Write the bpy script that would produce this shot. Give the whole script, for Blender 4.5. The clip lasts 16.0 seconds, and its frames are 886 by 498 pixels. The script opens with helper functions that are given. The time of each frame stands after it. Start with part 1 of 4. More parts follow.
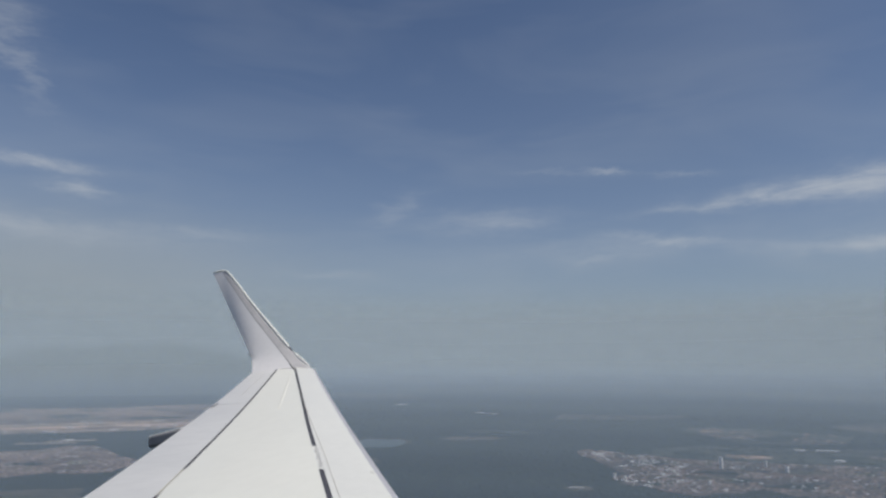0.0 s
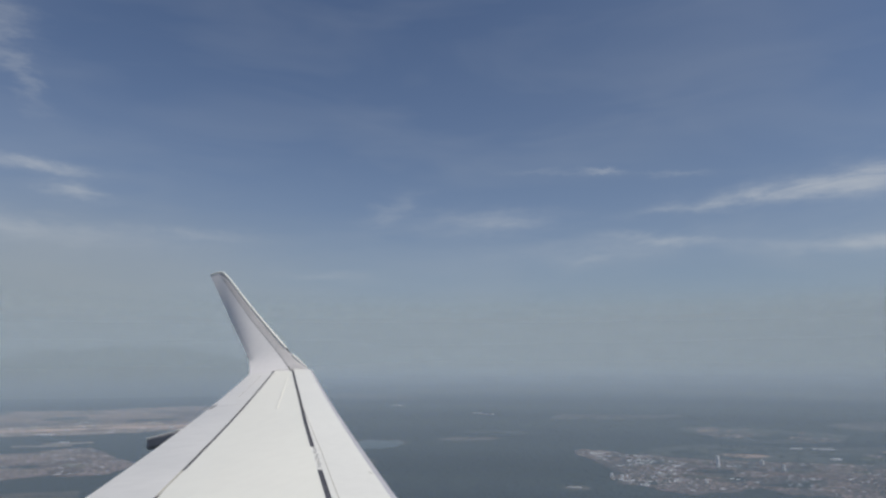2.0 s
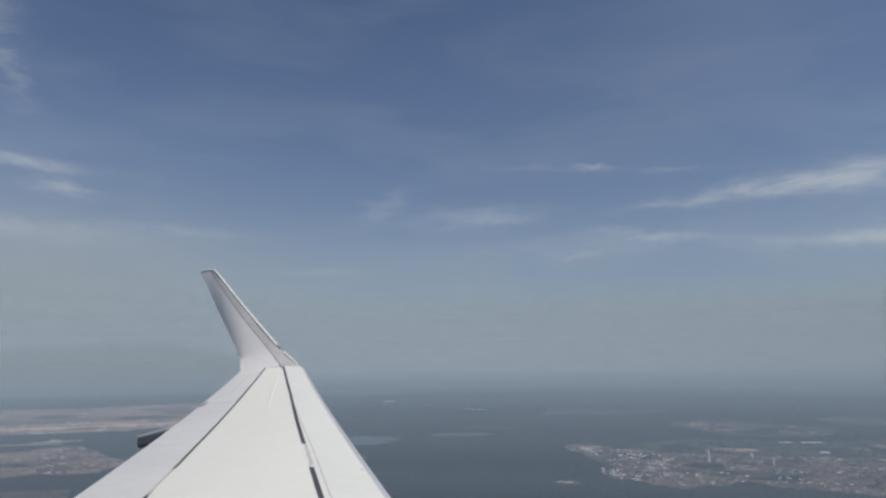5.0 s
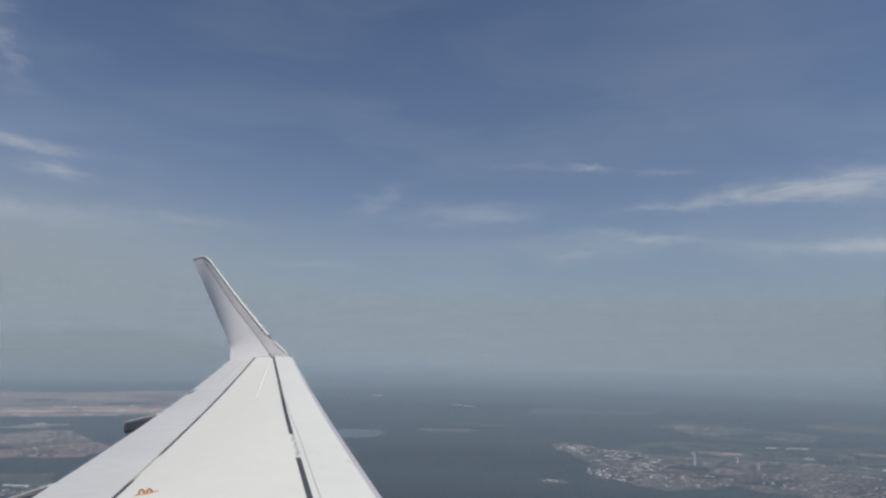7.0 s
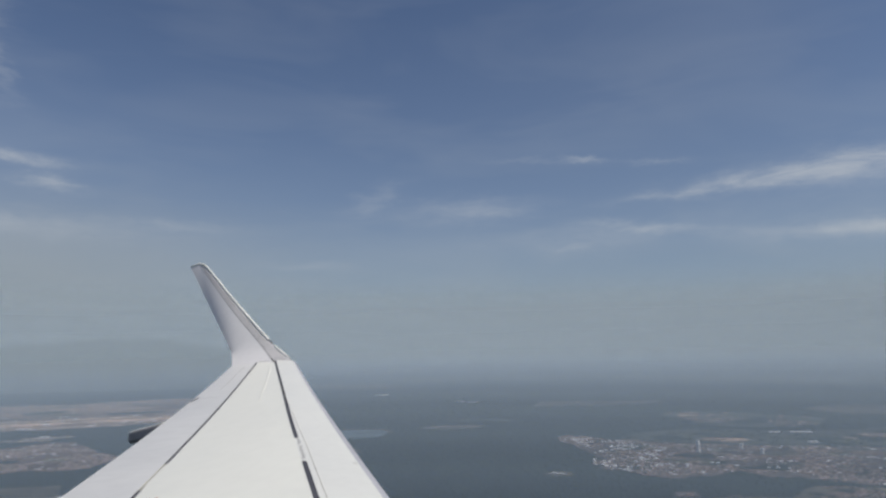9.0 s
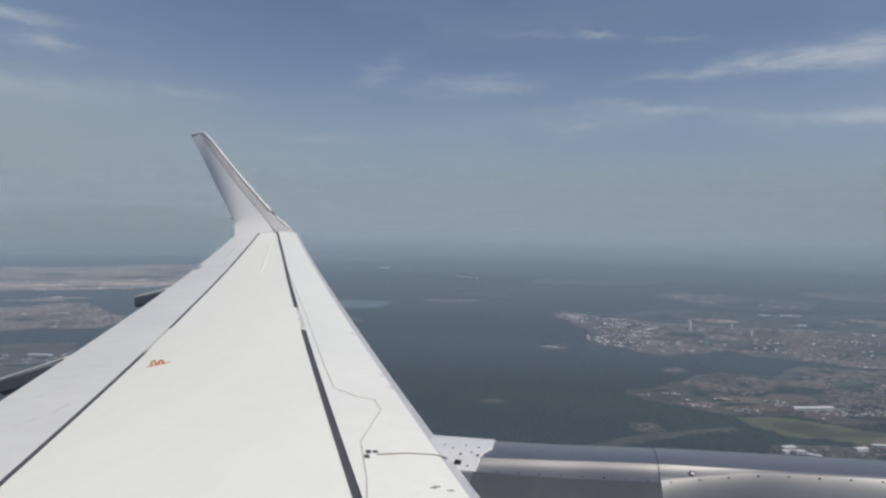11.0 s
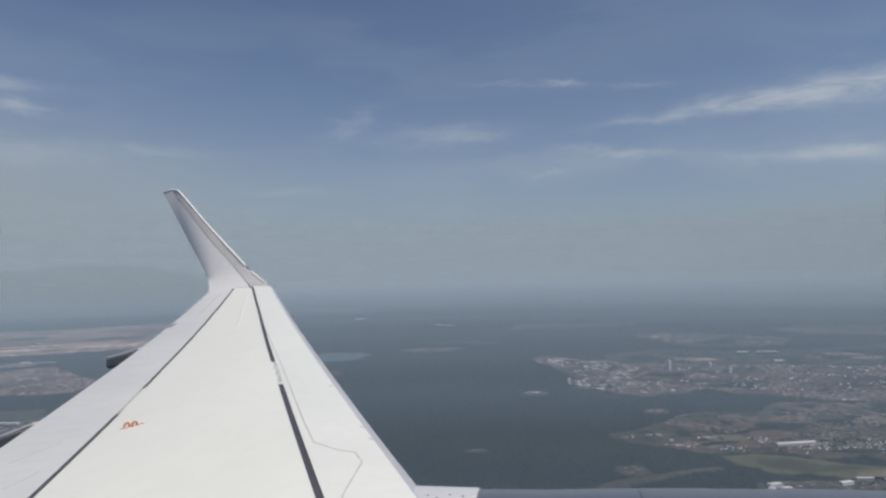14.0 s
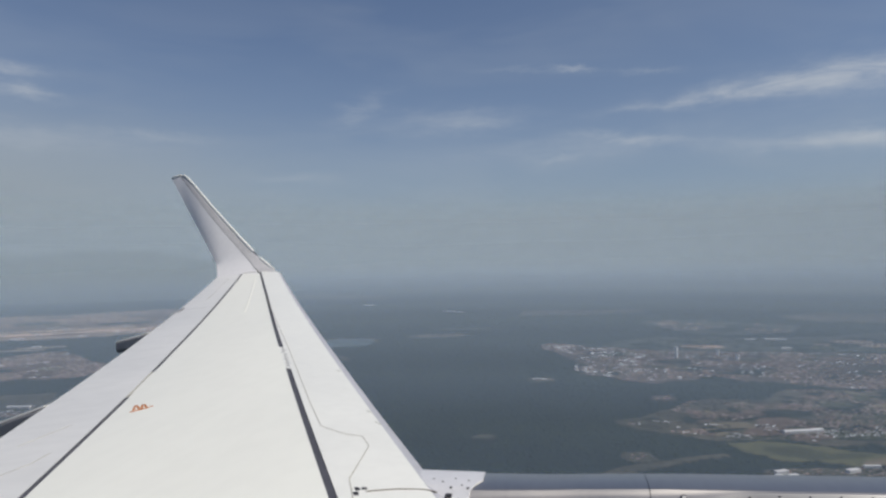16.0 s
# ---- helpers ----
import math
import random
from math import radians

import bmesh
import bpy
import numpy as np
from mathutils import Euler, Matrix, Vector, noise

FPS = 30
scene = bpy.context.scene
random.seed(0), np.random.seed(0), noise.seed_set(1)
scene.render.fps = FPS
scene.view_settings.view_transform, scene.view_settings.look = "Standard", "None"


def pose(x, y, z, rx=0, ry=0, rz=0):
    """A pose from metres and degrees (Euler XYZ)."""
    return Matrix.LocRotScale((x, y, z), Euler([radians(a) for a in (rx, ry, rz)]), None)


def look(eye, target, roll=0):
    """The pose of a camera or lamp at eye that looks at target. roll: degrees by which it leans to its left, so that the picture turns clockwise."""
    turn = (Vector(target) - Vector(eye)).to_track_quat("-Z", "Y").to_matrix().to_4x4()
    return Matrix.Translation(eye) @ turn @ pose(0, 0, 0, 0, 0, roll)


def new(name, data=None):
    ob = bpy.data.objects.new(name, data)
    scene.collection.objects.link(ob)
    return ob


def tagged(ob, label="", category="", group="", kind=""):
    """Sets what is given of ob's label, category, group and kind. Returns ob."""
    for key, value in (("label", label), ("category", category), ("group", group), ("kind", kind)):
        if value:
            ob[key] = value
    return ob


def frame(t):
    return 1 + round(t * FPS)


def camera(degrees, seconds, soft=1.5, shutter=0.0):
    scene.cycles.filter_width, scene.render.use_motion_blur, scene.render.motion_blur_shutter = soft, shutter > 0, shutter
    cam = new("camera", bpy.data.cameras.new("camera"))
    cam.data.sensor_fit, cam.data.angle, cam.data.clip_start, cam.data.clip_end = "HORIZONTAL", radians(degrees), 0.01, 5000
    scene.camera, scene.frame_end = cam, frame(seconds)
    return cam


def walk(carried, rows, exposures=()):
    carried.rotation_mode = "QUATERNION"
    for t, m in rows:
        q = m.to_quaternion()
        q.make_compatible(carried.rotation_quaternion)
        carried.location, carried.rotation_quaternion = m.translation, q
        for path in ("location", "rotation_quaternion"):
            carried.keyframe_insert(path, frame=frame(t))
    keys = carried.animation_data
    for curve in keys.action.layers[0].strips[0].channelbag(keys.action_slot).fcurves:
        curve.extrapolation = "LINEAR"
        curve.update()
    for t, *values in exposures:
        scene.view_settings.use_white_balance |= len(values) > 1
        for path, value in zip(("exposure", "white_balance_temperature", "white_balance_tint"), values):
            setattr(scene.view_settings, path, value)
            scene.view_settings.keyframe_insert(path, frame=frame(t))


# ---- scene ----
cam = camera(65.0, 16.0, soft=2.5)
walk(cam, [
    (0, pose(-0.037, -0.004, 109.999, 98.80, 0.04, 13.04)),
    (0.5, pose(-0.031, -0.030, 110.007, 98.63, 0.61, 13.06)),
    (1, pose(-0.025, -0.051, 110.004, 98.45, 0.66, 12.92)),
    (1.5, pose(-0.027, -0.068, 110.013, 98.63, 0.46, 12.87)),
    (2, pose(-0.033, -0.051, 110.000, 98.84, 0.33, 12.78)),
    (2.5, pose(-0.026, -0.048, 109.995, 98.86, 0.63, 12.72)),
    (3, pose(-0.029, -0.072, 109.992, 98.98, 0.37, 12.50)),
    (3.5, pose(-0.036, -0.046, 109.998, 99.00, 0.53, 12.37)),
    (4, pose(-0.024, -0.066, 110.008, 98.90, 0.55, 12.25)),
    (6.5, pose(-0.038, -0.038, 109.998, 98.12, 0.44, 11.61)),
    (7, pose(-0.036, -0.039, 109.998, 98.16, -1.21, 11.31)),
    (7.5, pose(-0.029, -0.023, 109.986, 98.36, -0.59, 11.15)),
    (8, pose(-0.027, -0.046, 110.001, 98.29, -0.15, 11.33)),
    (8.5, pose(-0.030, -0.054, 110.012, 98.13, 0.71, 11.36)),
    (9, pose(-0.037, -0.043, 110.005, 97.94, 1.05, 11.41)),
    (9.3, pose(0.000, 0.004, 109.997, 97.20, 0.90, 11.38)),
    (9.4, pose(0.004, 0.006, 109.996, 96.25, 0.70, 11.30)),
    (9.5, pose(-0.015, -0.006, 110.006, 93.38, 0.29, 11.21)),
    (9.6, pose(-0.010, -0.026, 110.026, 89.50, -0.60, 10.86)),
    (9.7, pose(-0.013, -0.047, 110.046, 88.65, -1.17, 10.81)),
    (10.1, pose(-0.002, -0.030, 110.038, 87.90, -1.05, 11.10)),
    (11.8, pose(0.010, -0.000, 110.022, 87.65, -0.80, 11.86)),
    (12, pose(0.014, -0.016, 110.023, 87.34, -0.66, 10.80)),
    (12.5, pose(0.004, -0.011, 110.006, 89.38, -0.03, 9.99)),
    (13, pose(-0.016, -0.010, 110.001, 91.28, 0.23, 9.84)),
    (13.5, pose(-0.019, 0.010, 109.996, 91.81, 0.36, 9.74)),
    (14, pose(0.014, -0.024, 110.011, 91.77, 1.31, 9.68)),
    (14.5, pose(0.027, -0.025, 110.017, 90.81, 1.36, 9.56)),
    (15, pose(0.010, 0.001, 109.997, 90.35, 1.63, 9.53)),
    (15.5, pose(0.018, -0.016, 110.004, 90.30, 1.29, 9.90)),
    (16, pose(0.016, -0.019, 110.003, 90.67, 1.12, 10.30)),
], exposures=[(0.0, -0.02), (9.5, -0.02), (12.0, 0.04), (16.0, 0.04)])

EYE = 110.0                       # height of the eye over the ground

# ---- world: sky, haze towards the horizon, cirrus ----
SUN_AZ, SUN_EL = 98.0, 50.0       # degrees from +y towards +x, and above the horizon
world = bpy.data.worlds.new("sky")
scene.world = world
world.use_nodes = True
wn, wl = world.node_tree.nodes, world.node_tree.links
wn.clear()


def wmath(op, a, b=None, clamp=False):
    n = wn.new("ShaderNodeMath")
    n.operation, n.use_clamp = op, clamp
    for i, v in enumerate((a, b)):
        if v is None:
            continue
        if isinstance(v, (int, float)):
            n.inputs[i].default_value = v
        else:
            wl.new(v, n.inputs[i])
    return n.outputs[0]


def wmix(fac, a, b):
    n = wn.new("ShaderNodeMix")
    n.data_type = "RGBA"
    wl.new(fac, n.inputs[0])
    for i, v in ((6, a), (7, b)):
        if isinstance(v, tuple):
            n.inputs[i].default_value = (*v, 1)
        else:
            wl.new(v, n.inputs[i])
    return n.outputs[2]


sky = wn.new("ShaderNodeTexSky")
sky.sky_type, sky.sun_disc = "NISHITA", False
sky.sun_elevation, sky.sun_rotation = radians(SUN_EL), radians(SUN_AZ)
sky.altitude, sky.air_density, sky.dust_density, sky.ozone_density = 1400, 1.0, 1.6, 1.6
coord = wn.new("ShaderNodeTexCoord")
sep = wn.new("ShaderNodeSeparateXYZ")
wl.new(coord.outputs["Generated"], sep.inputs[0])
DX, DY, DZ = sep.outputs
AZ = wmath("MULTIPLY", wmath("ARCTAN2", DX, DY), 57.2958)
EL = wmath("MULTIPLY", wmath("ARCSINE", DZ), 57.2958)


def wnoise(sx, sy, detail, rough, shift=0.0, warp=0.0):
    comb = wn.new("ShaderNodeCombineXYZ")
    wl.new(wmath("ADD", wmath("MULTIPLY", AZ, sx), shift), comb.inputs[0])
    wl.new(wmath("MULTIPLY", EL, sy), comb.inputs[1])
    n = wn.new("ShaderNodeTexNoise")
    n.inputs["Scale"].default_value, n.inputs["Detail"].default_value = 1.0, detail
    n.inputs["Roughness"].default_value, n.inputs["Distortion"].default_value = rough, warp
    wl.new(comb.outputs[0], n.inputs["Vector"])
    return n.outputs["Fac"]


def streak(az, el, length, width, tilt, strength):
    """A soft elongated cloud at an azimuth and elevation, in degrees."""
    c, s = math.cos(radians(tilt)), math.sin(radians(tilt))
    da, de = wmath("SUBTRACT", AZW, az), wmath("SUBTRACT", ELW, el)
    a = wmath("ADD", wmath("MULTIPLY", da, c / length), wmath("MULTIPLY", de, s / length))
    b = wmath("ADD", wmath("MULTIPLY", da, -s / width), wmath("MULTIPLY", de, c / width))
    r = wmath("ADD", wmath("POWER", wmath("ABSOLUTE", a), 2.0), wmath("POWER", wmath("ABSOLUTE", b), 2.0))
    return wmath("MULTIPLY", wmath("POWER", 2.718, wmath("MULTIPLY", r, -1.0)), strength)


fine = wnoise(0.20, 0.85, 7, 0.66, 3.0, 0.9)
broad = wnoise(0.055, 0.20, 3, 0.55, 11.0, 0.4)
# the wind tears the edges of the clouds
AZW = wmath("ADD", AZ, wmath("MULTIPLY", wmath("SUBTRACT", wnoise(0.35, 0.9, 4, 0.6, 31.0), 0.5), 5.0))
ELW = wmath("ADD", EL, wmath("MULTIPLY", wmath("SUBTRACT", wnoise(0.30, 0.8, 5, 0.62, 57.0), 0.5), 1.9))
clouds = None
for row in ((15.8, 12.2, 9.0, 0.66, 4.0, 1.2), (22.5, 12.2, 7.0, 1.35, 2.0, 1.0), (8.2, 11.6, 4.0, 0.28, 4.0, 0.5), (0.6, 14.8, 1.4, 0.22, -4, 0.75), (-4.0, 14.9, 3.0, 0.22, 0, 0.3),
            (6.5, 14.2, 2.2, 0.25, -4, 0.45), (17.5, 7.9, 5.0, 0.55, -1, 0.9), (22.5, 7.6, 3.4, 0.75, -6, 1.0), (5.2, 9.1, 4.0, 0.40, -8, 0.7), (-0.6, 7.8, 2.4, 0.26, 4, 0.5),
            (-8.9, 11.0, 5.0, 0.85, 2, 0.8), (-17.0, 11.9, 2.3, 0.85, 28, 0.5), (-43.9, 13.75, 3.4, 0.50, -3, 1.25), (-41.2, 12.1, 1.7, 0.50, -5, 1.1),
            (-47.3, 23.2, 2.2, 2.2, 0, 0.7), (-45.4, 19.9, 2.4, 0.7, -55, 0.6), (-44.0, 9.2, 9.0, 0.9, -3, 0.7), (-32.5, 9.6, 3.5, 0.4, -2, 0.45), (-22.5, 6.6, 3.0, 0.35, -2, 0.5), (2.0, 8.6, 12.0, 1.2, 2, 0.35)):
    one = streak(*row)
    clouds = one if clouds is None else wmath("ADD", clouds, one)
veil = wmath("MULTIPLY", wmath("SUBTRACT", broad, 0.45, True), 0.45)          # thin high veil everywhere
texture = wmath("ADD", wmath("MULTIPLY", fine, 1.45), -0.16, True)
cover = wmath("MULTIPLY", wmath("ADD", wmath("MULTIPLY", clouds, texture), veil), 0.50, True)
haze_top = wmath("POWER", 2.718, wmath("MULTIPLY", wmath("MAXIMUM", EL, 0.0), -0.085))
haze = wmath("MULTIPLY", haze_top, wmath("ADD", wmath("MULTIPLY", broad, 0.35), 0.62))
# second streak brightens the upper sky in place of a window reflection
haze = wmath("ADD", haze, wmath("ADD", streak(-42.0, 6.0, 16.0, 6.5, 0, 0.08), streak(9.0, 24.0, 15.0, 9.0, 0, 0.08)), True)
HAZE, CLOUD, WARM = (3.35, 3.85, 4.35), (6.2, 6.5, 6.8), (3.55, 3.85, 4.0)
deep = wn.new("ShaderNodeVectorMath")
deep.operation = "MULTIPLY"
wl.new(sky.outputs[0], deep.inputs[0])
deep.inputs[1].default_value = (0.67, 0.75, 0.885)
bank = streak(-46.0, 5.0, 20.0, 6.0, 0, 0.55)                   # warmer low haze over the land
tone = wmix(cover, wmix(bank, wmix(haze, deep.outputs[0], HAZE), WARM), CLOUD)
back, wout = wn.new("ShaderNodeBackground"), wn.new("ShaderNodeOutputWorld")
back.inputs["Strength"].default_value = 0.085
wl.new(tone, back.inputs["Color"])
wl.new(back.outputs[0], wout.inputs[0])

sun = new("sun", bpy.data.lights.new("sun", "SUN"))
sun.data.energy, sun.data.angle, sun.data.color = 3.65, radians(0.6), (1.0, 0.94, 0.85)
a, e = radians(SUN_AZ), radians(SUN_EL)
sun.matrix_world = look((0, 0, 400), Vector((0, 0, 400)) - Vector((math.sin(a) * math.cos(e), math.cos(a) * math.cos(e), math.sin(e))))


# ---- materials ----
def material(name, color, rough=0.5, metal=0.0, spread=0.12, scale=3.0, fine=40.0, bump=0.0, gloss=0.5, stretch=(1, 1, 1), second=None, island=0.0, coat=0.0):
    """A surface with variation at two scales, in object space, in metres."""
    m = bpy.data.materials.new(name)
    m.use_nodes = True
    n, l = m.node_tree.nodes, m.node_tree.links
    p = n["Principled BSDF"]
    tc, mp = n.new("ShaderNodeTexCoord"), n.new("ShaderNodeMapping")
    mp.inputs["Scale"].default_value = stretch
    l.new(tc.outputs["Object"], mp.inputs[0])
    big, small = n.new("ShaderNodeTexNoise"), n.new("ShaderNodeTexNoise")
    for t, s, d in ((big, scale, 4), (small, fine, 3)):
        t.inputs["Scale"].default_value, t.inputs["Detail"].default_value = s, d
        l.new(mp.outputs[0], t.inputs["Vector"])
    ramp = n.new("ShaderNodeValToRGB")
    ramp.color_ramp.elements[0].position, ramp.color_ramp.elements[1].position = 0.32, 0.68
    lo = second or tuple(c * (1 - spread) for c in color)
    ramp.color_ramp.elements[0].color, ramp.color_ramp.elements[1].color = (*lo, 1), (*color, 1)
    l.new(big.outputs["Fac"], ramp.inputs[0])
    mix = n.new("ShaderNodeMix")
    mix.data_type, mix.blend_type = "RGBA", "MULTIPLY"
    mix.inputs[0].default_value = 1.0
    r2 = n.new("ShaderNodeValToRGB")
    k = 1 - spread
    r2.color_ramp.elements[0].color, r2.color_ramp.elements[1].color = (k, k, k, 1), (1, 1, 1, 1)
    r2.color_ramp.elements[0].position, r2.color_ramp.elements[1].position = 0.35, 0.6
    l.new(small.outputs["Fac"], r2.inputs[0])
    l.new(ramp.outputs[0], mix.inputs[6])
    l.new(r2.outputs[0], mix.inputs[7])
    out = mix.outputs[2]
    if island:
        g = n.new("ShaderNodeNewGeometry")
        r3 = n.new("ShaderNodeMapRange")
        r3.inputs[3].default_value, r3.inputs[4].default_value = 1 - island, 1.0
        l.new(g.outputs["Random Per Island"], r3.inputs[0])
        m2 = n.new("ShaderNodeMix")
        m2.data_type, m2.blend_type = "RGBA", "MULTIPLY"
        m2.inputs[0].default_value = 1.0
        l.new(out, m2.inputs[6])
        l.new(r3.outputs[0], m2.inputs[7])
        out = m2.outputs[2]
    l.new(out, p.inputs["Base Color"])
    rr = n.new("ShaderNodeMapRange")
    rr.inputs[3].default_value, rr.inputs[4].default_value = max(rough - 0.07, 0.02), min(rough + 0.09, 1)
    l.new(big.outputs["Fac"], rr.inputs[0])
    l.new(rr.outputs[0], p.inputs["Roughness"])
    p.inputs["Metallic"].default_value = metal
    p.inputs["Coat Weight"].default_value = coat
    p.inputs["Specular IOR Level"].default_value = gloss
    if bump:
        b = n.new("ShaderNodeBump")
        b.inputs["Strength"].default_value, b.inputs["Distance"].default_value = bump, 0.02
        l.new(small.outputs["Fac"], b.inputs["Height"])
        l.new(b.outputs[0], p.inputs["Normal"])
    return m


WHITE = material("white_wing_paint", (0.805, 0.805, 0.738), 0.42, spread=0.022, scale=0.9, fine=9.0, stretch=(1, 0.35, 1))
AFT = material("white_flap_paint", (0.715, 0.712, 0.695), 0.42, spread=0.05, scale=0.8, fine=7.0, stretch=(0.5, 1, 1))
SLAT = material("white_slat_paint", (0.80, 0.80, 0.75), 0.38, spread=0.03, scale=0.9, fine=9.0)
WINGLET = material("winglet_paint", (0.71, 0.70, 0.70), 0.35, spread=0.03, scale=1.2, fine=10)
# CAP: plain grey, darker than the winglet paint
CAP = material("grey_leading_edge", (0.54, 0.53, 0.53), 0.42, 0.0, spread=0.12, scale=3, fine=30)
NOSE = material("bare_slat_nose", (0.50, 0.50, 0.53), 0.45, 0.15, spread=0.1, scale=2, fine=20)
SEAL = material("dark_rubber_seal", (0.085, 0.085, 0.10), 0.6, spread=0.25, scale=6, fine=60, bump=0.1)
LINE = material("panel_sealant", (0.54, 0.52, 0.46), 0.6, spread=0.25, scale=8, fine=60)
BROWN = material("dirty_joint", (0.26, 0.22, 0.18), 0.6, spread=0.3, scale=8, fine=60)
BLACK = material("black_vent", (0.03, 0.03, 0.035), 0.5, spread=0.2)
GREYMARK = material("grey_stencil", (0.33, 0.33, 0.34), 0.6, spread=0.2)
ORANGE = material("orange_marking", (0.62, 0.21, 0.04), 0.5, spread=0.25, scale=20, fine=90)
FAIRING = material("grey_fairing_paint", (0.27, 0.27, 0.285), 0.45, spread=0.12, scale=2, fine=15)
PYLON = material("pylon_white_paint", (0.66, 0.66, 0.68), 0.4, spread=0.05, scale=2, fine=20)
METAL = material("bare_aluminium", (0.54, 0.515, 0.49), 0.40, 0.92, spread=0.04, scale=1.2, fine=14, stretch=(1.5, 0.5, 0.5))
COWL = material("pale_cowl_metal", (0.385, 0.38, 0.37), 0.38, 0.9, spread=0.04, scale=1.2, fine=14)
for m in (METAL, COWL):           # brushed lengthwise
    brush = m.node_tree.nodes.new("ShaderNodeTangent")
    brush.direction_type, brush.axis = "RADIAL", "X"
    skin_node = m.node_tree.nodes["Principled BSDF"]
    m.node_tree.links.new(brush.outputs[0], skin_node.inputs["Tangent"])
    skin_node.inputs["Anisotropic"].default_value, skin_node.inputs["Anisotropic Rotation"].default_value = 0.55, 0.25
DULL = material("dull_cowl_metal", (0.200, 0.200, 0.203), 0.45, 0.75, spread=0.06, scale=1.2, fine=14)
RIVET = material("dark_rivet", (0.10, 0.10, 0.10), 0.5, 0.5, spread=0.2)
FOREST = material("forest_floor", (0.034, 0.046, 0.043), 0.95, gloss=0.05, spread=0.22, scale=0.006, fine=0.16, second=(0.026, 0.037, 0.036))
LAKE = material("shallow_lake_water", (0.070, 0.096, 0.088), 0.35, gloss=0.2, spread=0.2, scale=0.03, fine=0.2, second=(0.044, 0.064, 0.060))
FIELD = material("meadow_land", (0.108, 0.102, 0.080), 0.9, gloss=0.1, spread=0.35, scale=0.035, fine=0.3, second=(0.060, 0.066, 0.054))
SCRUB = material("dark_green_land", (0.070, 0.078, 0.066), 0.9, gloss=0.1, spread=0.3, scale=0.02, fine=0.2, second=(0.050, 0.062, 0.052))
URBAN = material("town_ground", (0.130, 0.112, 0.100), 0.9, gloss=0.1, spread=0.4, scale=0.05, fine=0.3, second=(0.052, 0.058, 0.054))
SAND = material("pale_dry_land", (0.40, 0.33, 0.27), 0.9, gloss=0.1, spread=0.3, scale=0.012, fine=0.1, second=(0.22, 0.19, 0.16))
DRY = material("brown_dry_grass", (0.33, 0.235, 0.180), 0.9, gloss=0.1, spread=0.3, scale=0.010, fine=0.08, second=(0.165, 0.145, 0.130), stretch=(0.4, 1.6, 1))
HAY = material("hay_meadow", (0.118, 0.110, 0.092), 0.9, gloss=0.1, spread=0.3, scale=0.012, fine=0.08, second=(0.058, 0.066, 0.058), stretch=(0.4, 1.6, 1))
PALE = material("bare_pale_ground", (0.75, 0.54, 0.39), 0.9, gloss=0.1, spread=0.3, scale=0.02, fine=0.12, second=(0.48, 0.38, 0.31), stretch=(0.3, 1.5, 1))
LIME = material("bright_meadow", (0.118, 0.118, 0.068), 0.9, gloss=0.1, spread=0.25, scale=0.06, fine=0.5, second=(0.080, 0.086, 0.054))
GREEN = material("green_field", (0.076, 0.085, 0.056), 0.9, gloss=0.1, spread=0.3, scale=0.07, fine=0.5)
TAN = material("dry_field", (0.190, 0.168, 0.120), 0.9, gloss=0.1, spread=0.3, scale=0.07, fine=0.5)
BROWNLAND = material("ploughed_field", (0.150, 0.116, 0.095), 0.9, gloss=0.1, spread=0.3, scale=0.07, fine=0.5)
WOOD = material("wooded_patch", (0.042, 0.055, 0.047), 0.95, gloss=0.05, spread=0.3, scale=0.08, fine=0.6)
HILL = material("far_hill_forest", (0.075, 0.085, 0.07), 0.9, gloss=0.1, spread=0.3, scale=0.004, fine=0.03)
HOUSE = material("town_walls", (0.44, 0.36, 0.315), 0.9, spread=0.25, scale=0.02, fine=0.7, second=(0.30, 0.215, 0.185), island=0.6)
BRIGHT = material("white_building", (0.74, 0.73, 0.72), 0.7, spread=0.12, scale=0.1, fine=1.0, island=0.25)
GLAZE = material("dark_glazing", (0.06, 0.07, 0.08), 0.2, spread=0.2)
LEAF = material("tree_foliage", (0.044, 0.060, 0.050), 0.95, gloss=0.05, spread=0.3, scale=0.03, fine=0.8, second=(0.036, 0.049, 0.042), island=0.25)


